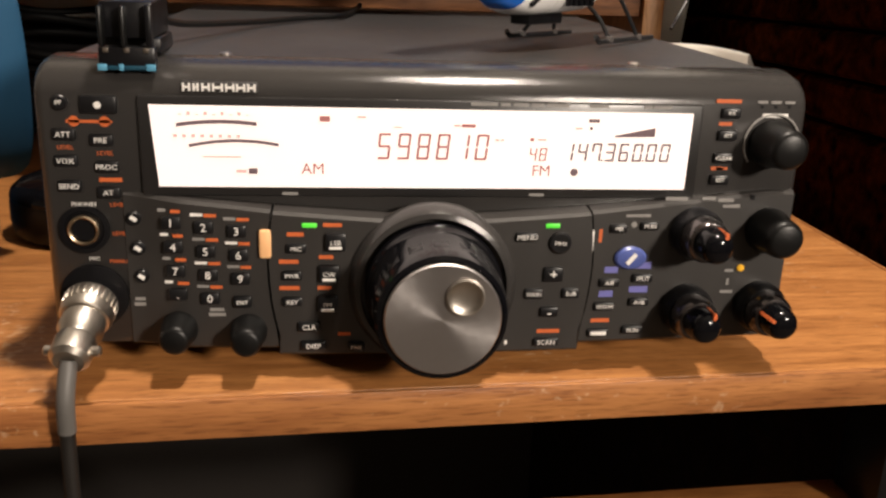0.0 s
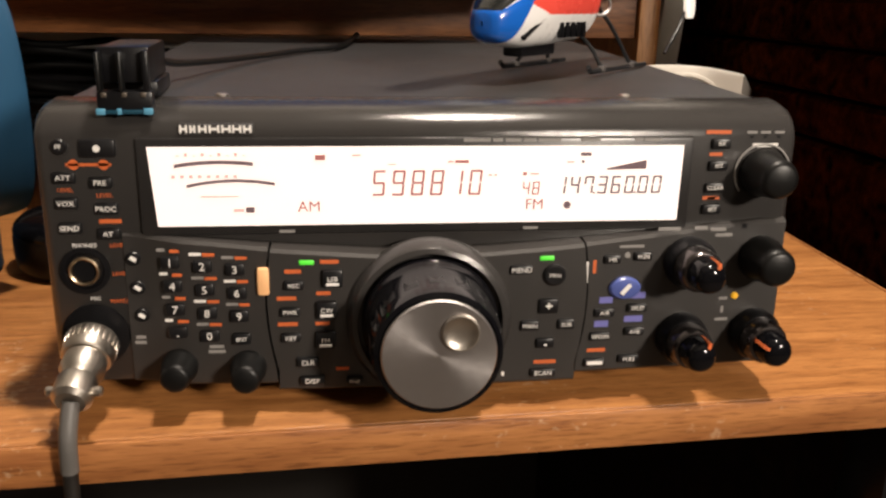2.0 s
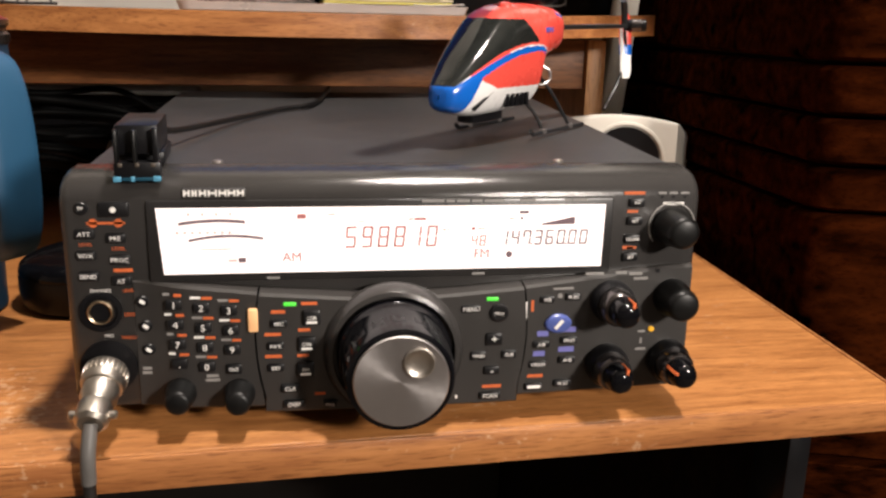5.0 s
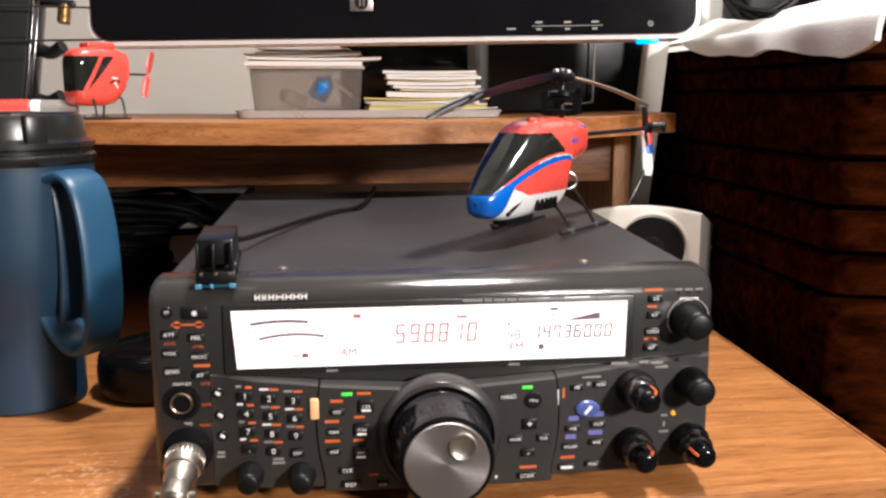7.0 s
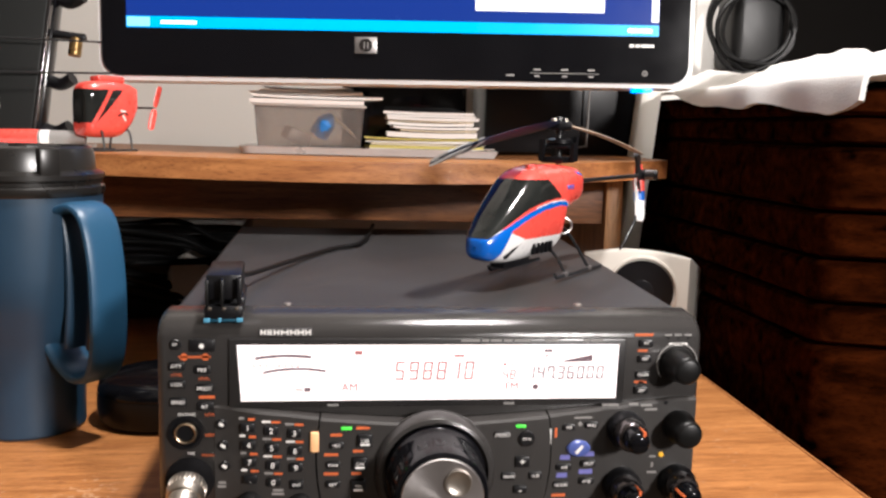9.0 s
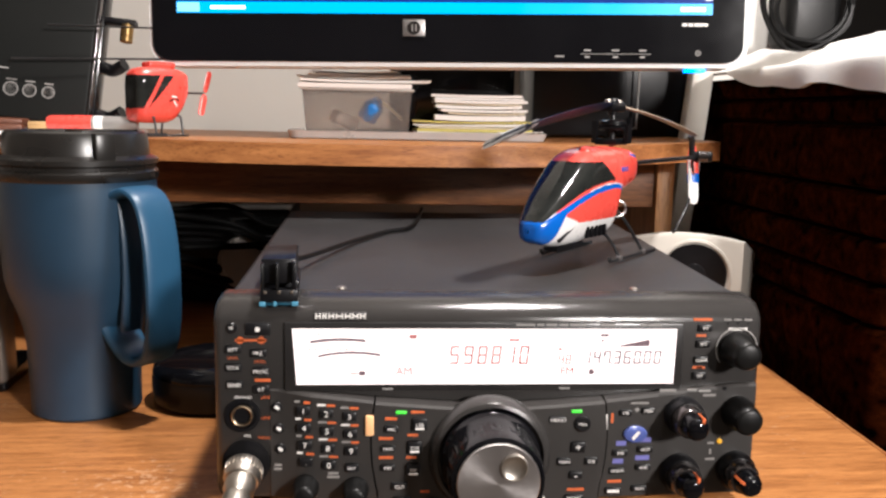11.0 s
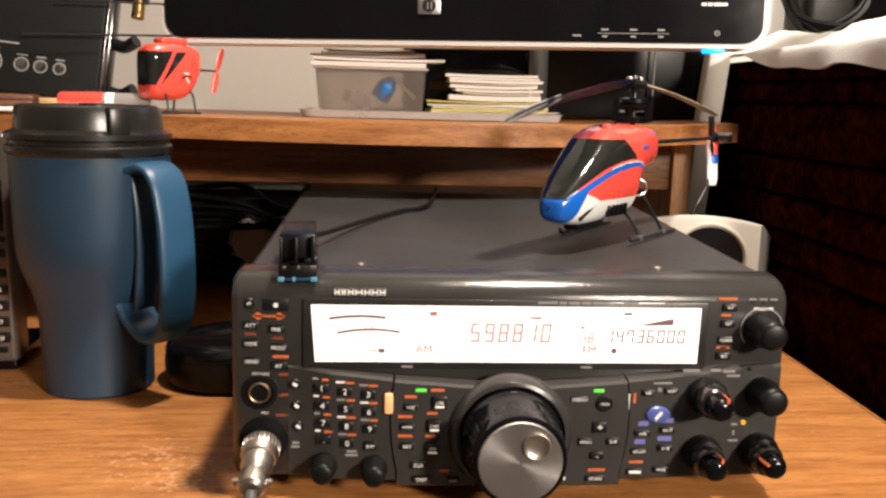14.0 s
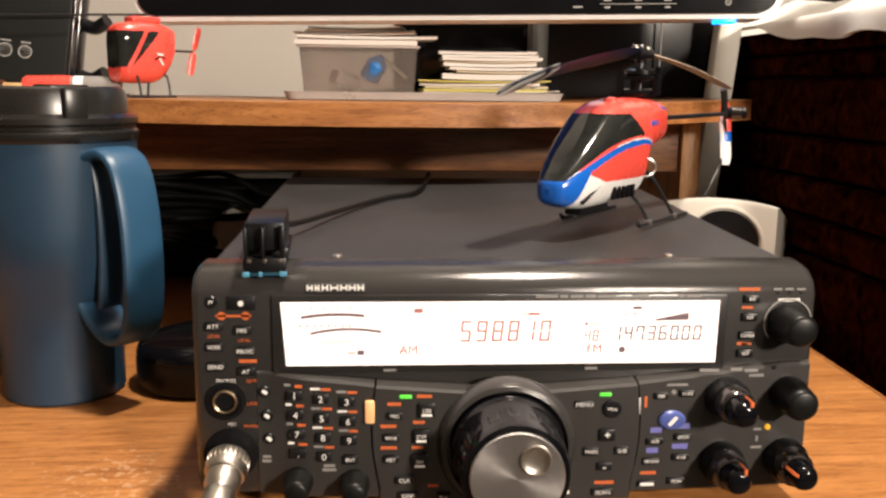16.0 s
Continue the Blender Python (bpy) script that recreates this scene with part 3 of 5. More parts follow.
key("button", 0.0808, 0.0568, 0.0070, 0.0034, text="M.IN", tsize=0.0020)
bar(0.0750, 0.0606, 0.0120, 0.0009, bpy.data.materials["grey_print"])
part("printed_dot", lathe([(0.0011, 0), (0.0011, 0.0003)], facing(0.0750, bulge(0.075), 0.0573), 12), bpy.data.materials["grey_print"], radio)
bar(0.0595, 0.0512, 0.0012, 0.0080, PRINT)
bar(0.0625, 0.0532, 0.0012, 0.0050, ORANGE)
k = part("round_key", moved(lathe([(0.0050, -0.0005), (0.0050, 0.0012), (0.0043, 0.0020), (0.0020, 0.0024)], None, 28), facing(0.0745, bulge(0.0745), 0.0447) @ Matrix.Diagonal((1.22, 0.86, 1, 1))), BLUEKEY, radio, "blue oval key with a white arrow mark")
part("legend", moved(box(-0.0008, 0.0008, -0.0002, 0, -0.0025, 0.0025), Matrix.Translation((0.0745, bulge(0.0745) - 0.0025, 0.0447)) @ pose(0, 0, 0, 0, 40, 0)), PRINT, k)
for x, z, t in ((0.0672, 0.0352, "A/B"), (0.0800, 0.0366, "SPLIT"), (0.0660, 0.0258, "VFO/M"), (0.0795, 0.0272, "A=B")):
    key("button", x, z, 0.0080, 0.0034, text=t, tsize=0.0020)
    bar(x - 0.0006, z + 0.0048, 0.0075, 0.0024, LILAC)
for x, z, t in ((0.0645, 0.0152, ""), (0.0780, 0.0160, "M.IN")):
    k = key("button", x, z, 0.0084, 0.0034, text=t, tsize=0.0020)
bar(0.0645, 0.0153, 0.0060, 0.0013, PRINT, bulge(0.0645) - 0.0017)
bar(0.0645, 0.0200, 0.0085, 0.0014, ORANGE)
for x, z in ((0.1092, 0.0977), (0.1088, 0.0895), (0.1082, 0.0812), (0.1078, 0.0730)):
    key("button", x, z, 0.0074, 0.0040, F, text={0.0812: "CLEAR", 0.0977: "RX", 0.0895: "RIT", 0.0730: "SET"}[z], tsize=0.0019)
    if z != 0.0812:
        bar(x - 0.001, z + 0.0042, 0.0095 if z > 0.095 else 0.0050, 0.0013, ORANGE, F)
bar(0.1085, 0.0771, 0.0045, 0.0010, ORANGE, F)
for x in (0.1210, 0.1262, 0.1315):
    bar(x, 0.1018, 0.0038, 0.0009, bpy.data.materials["grey_print"], F)
    bar(x, 0.1001, 0.0012, 0.0010, BLACK, F)
bar(0.1265, 0.0970, 0.0098, 0.0014, PRINT, F)
for x, w, z in ((0.0905, 0.0085, 0.0668), (0.1030, 0.0050, 0.0668), (0.1100, 0.0060, 0.0660), (0.1120, 0.0075, 0.0638)):
    bar(x, z, w, 0.0012, bpy.data.materials["grey_print"])
bar(0.1205, 0.0670, 0.0018, 0.0018, BLACK)
bar(0.1150, 0.0385, 0.0034, 0.0011, bpy.data.materials["grey_print"])
bar(0.1150, 0.0340, 0.0010, 0.0026, bpy.data.materials["grey_print"])
bar(0.1150, 0.0300, 0.0050, 0.0011, bpy.data.materials["grey_print"])
part("power_lamp", lathe([(0.0013, -0.0005), (0.0013, 0.0008), (0.0008, 0.0012)], facing(0.1195, bulge(0.1195), 0.0395), 14), YELLOW, radio, "small lit yellow lamp")


# rotary controls
def plain_knob(x, z, r, length, y):
    k = part("control_knob", lathe([(r * 1.08, 0), (r * 1.08, length * 0.2), (r, length * 0.28), (r * 0.90, length * 0.84), (r * 0.86, length * 0.91), (r * 0.77, length * 0.965), (r * 0.62, length), (0, length * 1.01)], facing(x, y, z), 32), RUBBER, radio, "plain black tapered knob")
    rim = [Vector((r * 1.33 * math.cos(a), 0.0, r * 1.33 * math.sin(a))) + Vector((x, y - 0.0003, z)) for a in (math.radians(-40 + i * 260 / 24) for i in range(25))]
    return k, rim


def dual_knob(x, z, y, angle):
    b = part("control_knob", lathe([(0.0098, 0), (0.0098, 0.0045), (0.0090, 0.0060), (0.0088, 0.0075)], facing(x, y, z), 36), BLACK, radio, "two-tier glossy black knob with a red line")
    part("outer_ring", lathe([(0.0083, 0.0075), (0.0081, 0.0125), (0.0077, 0.0138), (0.0071, 0.0146), (0.0064, 0.0148)], facing(x, y, z), 36), DARKCHROME, b, "dark chrome ring")
    part("cap", lathe([(0.0063, 0.0121), (0.0060, 0.0195), (0.0057, 0.0212), (0.0050, 0.0227), (0.0039, 0.0236), (0.0022, 0.0241), (0, 0.0243)], facing(x, y, z), 32), GLOSS, b)
    a = math.radians(angle)
    m = facing(x, y, z) @ pose(0, 0, 0, 0, 0, angle)
    part("pointer_line", moved(box(0.0040, 0.0056, -0.0006, 0.0006, 0.0205, 0.0233), m), ORANGE, b)
    part("pointer_line", moved(box(0.0052, 0.0064, -0.0006, 0.0006, 0.0140, 0.0226), m), ORANGE, b)
    return b


k, rim = plain_knob(0.1262, 0.0868, 0.0080, 0.0160, 0.0)
part("scale_ring", tube(rim, 0.0004, 6, 1), bpy.data.materials["grey_print"], radio, "thin pale arc printed round the knob")
plain_knob(0.1280, 0.0545, 0.0080, 0.0165, bulge(0.128))
dual_knob(0.0990, 0.0540, bulge(0.099), 65)
dual_knob(0.0985, 0.0240, bulge(0.099), 65)
dual_knob(0.1285, 0.0242, bulge(0.1285), 155)
plain_knob(-0.0890, 0.0180, 0.0060, 0.0130, bulge(-0.089))
plain_knob(-0.0645, 0.0175, 0.0060, 0.0130, bulge(-0.0645))

# main tuning dial with its cowl
KX, KZ = 0.0012, 0.0353
cowl = part("dial_cowl", lathe([(0.0305, 0.0), (0.0300, 0.0040), (0.0280, 0.0072), (0.0262, 0.0078), (0.0258, 0.0030)], facing(KX, -0.0065, KZ), 64), BODY, radio, "rounded grey collar behind the dial")
dial = part("tuning_dial", lathe([(0.0246, 0.0), (0.0246, 0.0035), (0.0238, 0.0050), (0.0229, 0.0070), (0.0224, 0.0250), (0.0215, 0.0290), (0.0200, 0.0300), (0.0196, 0.0290)],
                                 facing(KX, -0.0120, KZ), 72), GLOSS, radio, "large black weighted tuning dial")
for i in range(16):
    a = 2 * math.pi * i / 16
    m = facing(KX, -0.0120, KZ) @ pose(0, 0, 0, 0, 0, math.degrees(a))
    part("grip_rib", moved(box(0.0219, 0.02255, -0.0026, 0.0026, 0.0080, 0.0225, 0.0003), m), BLACK, dial)
face = lathe([(0.0, 0.0), (0.0193, 0.0), (0.0193, 0.0012), (0.0188, 0.0018), (0.0080, 0.0020), (0.0, 0.0020)], facing(KX, -0.0412, KZ), 72)
part("dial_face", face, SPUN, dial, "spun silver dial face")
DX, DZ, DY = KX + 0.0068, KZ + 0.0082, -0.0434
part("finger_dimple", lathe([(0.0064, 0.0000), (0.0062, 0.0013), (0.0058, 0.0014), (0.0050, 0.0008), (0.0036, 0.0003), (0.0016, 0.0001), (0.0, 0.00005)], facing(DX, DY + 0.0002, DZ), 36), CHROME, dial, "polished finger dimple")

# sockets and microphone plug
jack = part("headphone_jack", lathe([(0.0085, 0), (0.0085, 0.0012), (0.0068, 0.0014), (0.0062, 0.0006)], facing(-0.1200, bulge(-0.12), 0.0536), 32), BLACK, radio, "black headphone socket with a brass collar")
part("collar", lathe([(0.0053, 0.0), (0.0053, 0.0022), (0.0048, 0.0026), (0.0042, 0.0022), (0.0040, 0.0004)], facing(-0.1200, bulge(-0.12), 0.0536), 28), mat("brass_collar", (0.33, 0.26, 0.18), 0.32, metal=1.0, vary=0.1, scale=200, bump=0), jack, "brass collar")
part("hole", lathe([(0.0039, 0.0004), (0.0039, 0.0008), (0, 0.0008)], facing(-0.1200, bulge(-0.12), 0.0536), 20), BLACK, jack)
part("microphone_socket", lathe([(0.0117, 0), (0.0117, 0.001), (0.0105, 0.0013)], facing(-0.1185, bulge(-0.1185), 0.0290), 36), BLACK, radio)


def mic_plug():
    p = thing("microphone_plug", (-0.1185, -0.012, 0.02), "worn nickel microphone plug with its grey cable", "plug")
    m = Matrix.Translation((-0.1185, -0.0035, 0.0290)) @ pose(0, 0, 0, 114, 0, -4) @ Matrix.Scale(0.84, 4)
    part("coupling_ring", lathe([(0.0100, 0), (0.0106, 0.001), (0.0106, 0.0105), (0.0098, 0.0120), (0.0086, 0.0124)], m, 40), CHROME, p)
    for i in range(24):
        a = math.degrees(2 * math.pi * i / 24)
        part("knurl", moved(box(0.0103, 0.0110, -0.0007, 0.0007, 0.0015, 0.0070, 0.0002), m @ pose(0, 0, 0, 0, 0, a)), CHROME, p)
    part("barrel", lathe([(0.0088, 0.0120), (0.0090, 0.0190), (0.0076, 0.0215), (0.0072, 0.0240)], m, 36), CHROME, p)
    clamp = part("cable_clamp", lathe([(0.0078, 0.0235), (0.0082, 0.0250), (0.0080, 0.0330), (0.0060, 0.0350)], m, 32), CHROME, p)
    for s in (-1, 1):
        part("clamp_screw", lathe([(0.0022, 0.0), (0.0022, 0.0035), (0.0014, 0.0042)], m @ pose(s * 0.0070, 0, 0.029, 0, s * 90, 0), 14), CHROME, clamp)
    e = m @ Vector((0, 0, 0.034))
    part("strain_relief", tube([e, e + Vector((-0.0010, -0.004, -0.012)), e + Vector((-0.0015, -0.004, -0.024))], 0.0030, 14), mat("grey_boot", (0.10, 0.094, 0.088), 0.5), p, "pale grey rubber boot")
    part("cable", tube([e + Vector((-0.0014, -0.004, -0.020)), e + Vector((-0.0018, -0.004, -0.05)), e + Vector((-0.002, -0.003, -0.10)), e + Vector((-0.001, 0.0, -0.20)),
                        e + Vector((0.02, 0.03, -0.45)), e + Vector((0.10, 0.12, -0.70))], 0.0026, 14), mat("dark_grey_cable", (0.011, 0.0095, 0.0085), 0.45), p)
    # the curly part of the lead swings up in two loops before the tray
    core = smooth_line([(-0.145, 0.070, -0.175), (-0.122, 0.084, -0.143), (-0.100, 0.088, -0.160), (-0.080, 0.088, -0.150), (-0.064, 0.088, -0.134), (-0.052, 0.088, -0.150), (-0.038, 0.092, -0.150), (-0.015, 0.095, -0.190)], 40)
    winding = [(q[0] + 0.0040 * math.cos(i * 0.42), q[1] + 0.0072 * math.cos(i * 0.42 + 0.5), q[2] + 0.0072 * math.sin(i * 0.42)) for i, q in enumerate(core)]
    part("curly_cord", tube(winding, 0.0024, 8, 2), mat("grey_cord_rubber", (0.05, 0.047, 0.045), 0.5, vary=0.15, scale=60, bump=0.03), p)
    return p


mic_plug()


# ---------------------------------------------------------------- on the radio: adapter and its lead
def adapter():
    a = thing("usb_adapter", (-0.1018, 0.0005, 0.1122), "small black two-slot adapter with pale blue glints underneath", "adapter", turn=4)
    a.matrix_world = a.matrix_world @ Matrix.Translation((0, 0, -0.0012)) @ Matrix.Diagonal((0.88, 1, 1, 1))
    part("lower_tier", box(-0.0106, 0.0106, 0.0140, 0.0520, 0.0014, 0.0070, 0.0010), BLACK, a, local=True)
    part("body", box(-0.0098, 0.0094, 0.0050, 0.0500, 0.0072, 0.0195, 0.0010), BLACK, a, local=True)
    part("front_apron", box(-0.0104, 0.0102, 0.0005, 0.0068, -0.0028, 0.0050, 0.0008), BLACK, a, local=True)
    for x in (-0.0090, -0.0010):
        part("fin", box(x - 0.0007, x + 0.0009, -0.0010, 0.0049, 0.0050, 0.0180, 0.0005), RUBBER, a, local=True)
    part("fin", box(0.0070, 0.0094, 0.0005, 0.0049, 0.0050, 0.0185, 0.0005), BLACK, a, local=True)
    for x in (-0.0075, 0.0, 0.0070):
        part("contact", box(x - 0.0010, x + 0.0010, -0.0002, 0.0004, 0.0030, 0.0046, 0.0002), mat("dull_contact", (0.12, 0.10, 0.08), 0.4, metal=0.6, bump=0) if "dull_contact" not in bpy.data.materials else bpy.data.materials["dull_contact"], a, local=True)
    strip = part("base_strip", box(-0.0104, 0.0102, -0.0002, 0.0004, -0.0026, -0.0012, 0.0002), mat("dark_blue_plastic", (0.010, 0.05, 0.08), 0.25), a, "thin blue strip", local=True)
    # Glints along the blue strip, put in as small pale pieces.
    for x0, x1 in ((-0.0106, -0.0072), (-0.0030, -0.0012), (0.0068, 0.0104)):
        part("glint", box(x0, x1, -0.0008, -0.0003, -0.0028, -0.0006, 0.0003), mat("pale_blue_glint", (0.09, 0.28, 0.42), 0.2) if "pale_blue_glint" not in bpy.data.materials else bpy.data.materials["pale_blue_glint"], strip, local=True)
    part("lead", tube([(-0.1000, 0.048, 0.1230), (-0.094, 0.080, 0.1195), (-0.072, 0.150, 0.1175), (-0.050, 0.195, 0.1180), (-0.034, 0.212, 0.1185),
                       (-0.026, 0.245, 0.1190), (-0.020, 0.300, 0.1203), (-0.018, 0.325, 0.119), (-0.02, 0.40, 0.09)], 0.0016, 8), RUBBER, a, "thin black lead")
    return a


adapter()

# ---------------------------------------------------------------- model helicopters
HRED = mat("coral_red_shell", (0.72, 0.075, 0.055), 0.28, vary=0.06, scale=60, bump=0, coat=0.4)
HWHITE = mat("white_shell", (0.74, 0.73, 0.72), 0.28, vary=0.04, scale=60, bump=0, coat=0.4)
HBLUE = mat("blue_shell", (0.007, 0.105, 0.48), 0.22, vary=0.08, scale=60, bump=0, coat=0.5)
TINT = mat("smoked_canopy", (0.014, 0.015, 0.014), 0.07, vary=0.6, scale=90, bump=0, spec=0.3)
CARBON = mat("carbon_rod", (0.012, 0.012, 0.013), 0.35, vary=0.2, scale=200, bump=0)
BLADEBLUE = mat("dark_blue_blade", (0.006, 0.016, 0.045), 0.45, vary=0.5, scale=60, bump=0, spec=0.25)
# Tan base colour paints the lamp's sheen onto the rear blade.
BLADE_SHEEN = mat("sheen_tan_blade", (0.36, 0.27, 0.19), 0.35, vary=0.15, scale=60, bump=0)


def lerp_rows(table, s):
    """A smooth (cubic) reading of the rows at s; the first column falls."""
    n = len(table)
    for i in range(n - 1):
        a, b = table[i], table[i + 1]
        if a[0] >= s >= b[0]:
            h = b[0] - a[0]
            t = (s - a[0]) / h
            out = []
            for k in range(len(a)):
                def slope(j):
                    lo, hi = table[max(j - 1, 0)], table[min(j + 1, n - 1)]
                    return (hi[k] - lo[k]) / (hi[0] - lo[0])
                m0, m1 = slope(i) * h, slope(i + 1) * h
                if i == 0:
                    m0 = 2 * (b[k] - a[k]) - m1 if abs(b[k] - a[k]) > 1e-9 else 0
                out.append((2 * t ** 3 - 3 * t ** 2 + 1) * a[k] + (t ** 3 - 2 * t ** 2 + t) * m0 + (3 * t ** 2 - 2 * t ** 3) * b[k] + (t ** 3 - t ** 2) * m1)
            out[3] = max(out[3], 0.0001)
            return out
    return list(table[-1])


def shell(table, choose, parent, names, n=96, m=72, power=2.6):
    """A closed shell along local x from rows (x, low, high, half width), cut into coloured panels by choose(x, z, side)."""
    lo, hi = table[-1][0], table[0][0]
    e = 2 / power
    dense = []
    for j in range(4001):
        a = 2 * math.pi * j / 4000
        c, d = math.cos(a), math.sin(a)
        dense.append((math.copysign(abs(c) ** e, c), math.copysign(abs(d) ** e, d)))
    run = [0.0]
    for p0, p1 in zip(dense, dense[1:]):
        run.append(run[-1] + math.hypot(p1[0] - p0[0], p1[1] - p0[1]))
    ring = [dense[int(np.searchsorted(run, run[-1] * j / m))] for j in range(m)]
    rows = []
    for i in range(n + 1):
        q = i / n
        s = hi + (lo - hi) * (0.5 - 0.5 * math.cos(math.pi * q))
        _, zl, zh, w = lerp_rows(table, s)
        rows.append([(s, w * c, (zl + zh) / 2 + (zh - zl) / 2 * d) for c, d in ring])
    panels = {}
    for a, b in zip(rows, rows[1:]):
        for j in range(m):
            k = (j + 1) % m
            quad = (a[j], a[k], b[k], b[j])
            cx = sum(p[0] for p in quad) / 4
            cy = sum(p[1] for p in quad) / 4
            cz = sum(p[2] for p in quad) / 4
            panels.setdefault(choose(cx, cz, cy), []).append(quad)
    for key_name, quads in panels.items():
        bm = bmesh.new()
        seen = {}
        for quad in quads:
            vs = []
            for p in quad:
                kk = tuple(round(c, 7) for c in p)
                if kk not in seen:
                    seen[kk] = bm.verts.new(p)
                if seen[kk] not in vs:
                    vs.append(seen[kk])
            if len(vs) > 2:
                try:
                    bm.faces.new(vs)
                except ValueError:
                    pass
        bmesh.ops.recalc_face_normals(bm, faces=bm.faces)
        name, material, label = names[key_name]
        part(name, bm, material, parent, label, local=True)


def rotor_blade(length, chord, droop, twist=6, root=0.010):
    rows = []
    for i in range(15):
        q = i / 14
        x = root + q * (length - root)
        c = chord * (0.55 + 0.45 * min(1, q * 5)) * (1 - 0.35 * max(0, (q - 0.9) / 0.1))
        z = -droop * (0.6 * q + 0.4 * q * q)
        t = math.radians(twist)
        row = []
        for j in range(10):
            a = 2 * math.pi * j / 10
            y, h = 0.5 * c * math.cos(a), 0.0009 * math.sin(a)
            row.append((x, y * math.cos(t) - h * math.sin(t), z + y * math.sin(t) + h * math.cos(t)))
        rows.append(row)
    return grid_mesh(rows, closed=True, caps=True)


def helicopter():
    yaw = 230.0                      # nose towards the front left
    base = (0.0927, 0.1355, top_z(0.1355) + 0.0003)
    h = thing("model_helicopter", base, "red, white and blue toy helicopter on black skids", "model helicopter", turn=yaw)
    table = [(0.1000, 0.0220, 0.0240, 0.0003), (0.0994, 0.0188, 0.0275, 0.0045), (0.0970, 0.0165, 0.0302, 0.0078), (0.0900, 0.0143, 0.0360, 0.0114), (0.0800, 0.0127, 0.0445, 0.0143),
             (0.0680, 0.0125, 0.0540, 0.0164), (0.0560, 0.0128, 0.0628, 0.0177), (0.0460, 0.0132, 0.0668, 0.0184), (0.0340, 0.0140, 0.0684, 0.0188), (0.0265, 0.0150, 0.0688, 0.0188),
             (0.0235, 0.0185, 0.0688, 0.0187), (0.0185, 0.0345, 0.0686, 0.0186), (0.0080, 0.0400, 0.0682, 0.0180), (-0.0060, 0.0430, 0.0668, 0.0160), (-0.0140, 0.0455, 0.0640, 0.0125),
             (-0.0185, 0.0485, 0.0600, 0.0070), (-0.0195, 0.0530, 0.0550, 0.0008)]

    def choose(x, z, y):
        u = max(0.0, 0.0966 - x)
        belt = 0.0262 + 0.5945 * u - 4.56 * u * u
        if x < 0.026:
            belt -= 0.006 * ((0.026 - x) / 0.0125) ** 2
        half = 0.0021 - 0.0009 * min(1, u / 0.08)
        if x > 0.0913 - (z - 0.017) * 0.65 and z < belt + half:
            return "nose"
        if x > 0.0115 and abs(z - belt) < half:
            return "stripe"
        if 0.010 < x < 0.060 and half <= z - belt < half + 0.0007:
            return "trim"
        if z > belt + half + 0.0020 * min(1, u / 0.03) and x > 0.030 + 1.2 * max(0.0, z - 0.050) and z < 0.0605:
            return "glass"
        if z < 0.0267 + 0.35 * max(0.0, x - 0.070) and x > 0.0200:
            return "belly"
        if abs(z - 0.0632 - 0.16 * x) < 0.0008 and -0.013 < x < 0.004:
            return "mark"
        return "shell"

    shell(table, choose, h, {"nose": ("nose_cap", HBLUE, "glossy blue nose"), "glass": ("windshield", TINT, "smoked windshield"), "stripe": ("stripe", HBLUE, "blue stripe"), "mark": ("fine_stripe", HBLUE, "fine blue stripe"),
                             "trim": ("pale_trim", HWHITE, "thin white line"), "belly": ("belly_panel", HWHITE, "white lower panel"), "shell": ("canopy", HRED, "coral red canopy")}, 280, 320, 3.0)
    # lettering on the flank is drawn as plain dark bars, with a dark slot ahead of it
    for i in range(5):
        part("flank_mark", moved(box(-0.0016, 0.0016, -0.0012, 0.0005, -0.0033, 0.0033, 0.0002), pose(0.0592 - i * 0.0050, 0.0161 + 0.0003 * i, 0.0200, 0, 0, -2)), BLACK, h, "dark letter-like bar", local=True)
    part("flank_slot", moved(box(-0.0011, 0.0011, -0.0012, 0.0006, -0.0080, 0.0080, 0.0004), Matrix.Translation((0.0800, 0.0134, 0.0214)) @ pose(0, 0, 0, 0, 0, -12) @ pose(0, 0, 0, 0, -57, 0)), BLACK, h, local=True)
    for i in range(3):
        part("side_mark", moved(box(-0.0013, 0.0013, -0.0010, 0.0004, -0.0014, 0.0014, 0.0002), pose(0.0200 - i * 0.0034, 0.0184 - 0.0002 * i, 0.0551, 0, 0, 3)), HBLUE, h, local=True)
    part("roof_knob", lathe([(0.0040, 0.0640), (0.0042, 0.0670), (0.0034, 0.0684), (0.0012, 0.0690)], pose(0.0430, 0.004, 0.0), 20), HRED, h, local=True)
    part("lead_loop", tube([(0.020, 0.014, 0.037), (0.016, 0.0185, 0.034), (0.015, 0.0190, 0.029), (0.019, 0.017, 0.026), (0.0235, 0.014, 0.027)], 0.0007, 8, 6), SILVER, h, "thin silvery wire loop", local=True)
    # skids
    for side in (-1, 1):
        y = side * 0.0230
        skid = part("skid", tube([(0.044, y, 0.0036), (0.0410, y, 0.0016), (0.034, y, 0.0013), (-0.0256, y, 0.0013)], 0.0012, 8, 6), CARBON, h, local=True)
        for x0, z0, x1 in ((0.0260, 0.0165, 0.0290), (0.0150, 0.0330, -0.0060)):
            part("strut", tube([(x0, side * 0.0100, z0), (0.6 * x0 + 0.4 * x1, side * 0.0170, 0.62 * z0), (x1, y, 0.0020)], 0.0010, 8, 6), CARBON, skid, local=True)
            part("clip", box(x1 - 0.0018, x1 + 0.0018, y - 0.0017, y + 0.0017, 0.0006, 0.0034, 0.0006), SILVER, skid, local=True)
    part("battery", box(0.042, 0.074, -0.0050, 0.0050, 0.0085, 0.0140, 0.0012), BLACK, h, local=True)
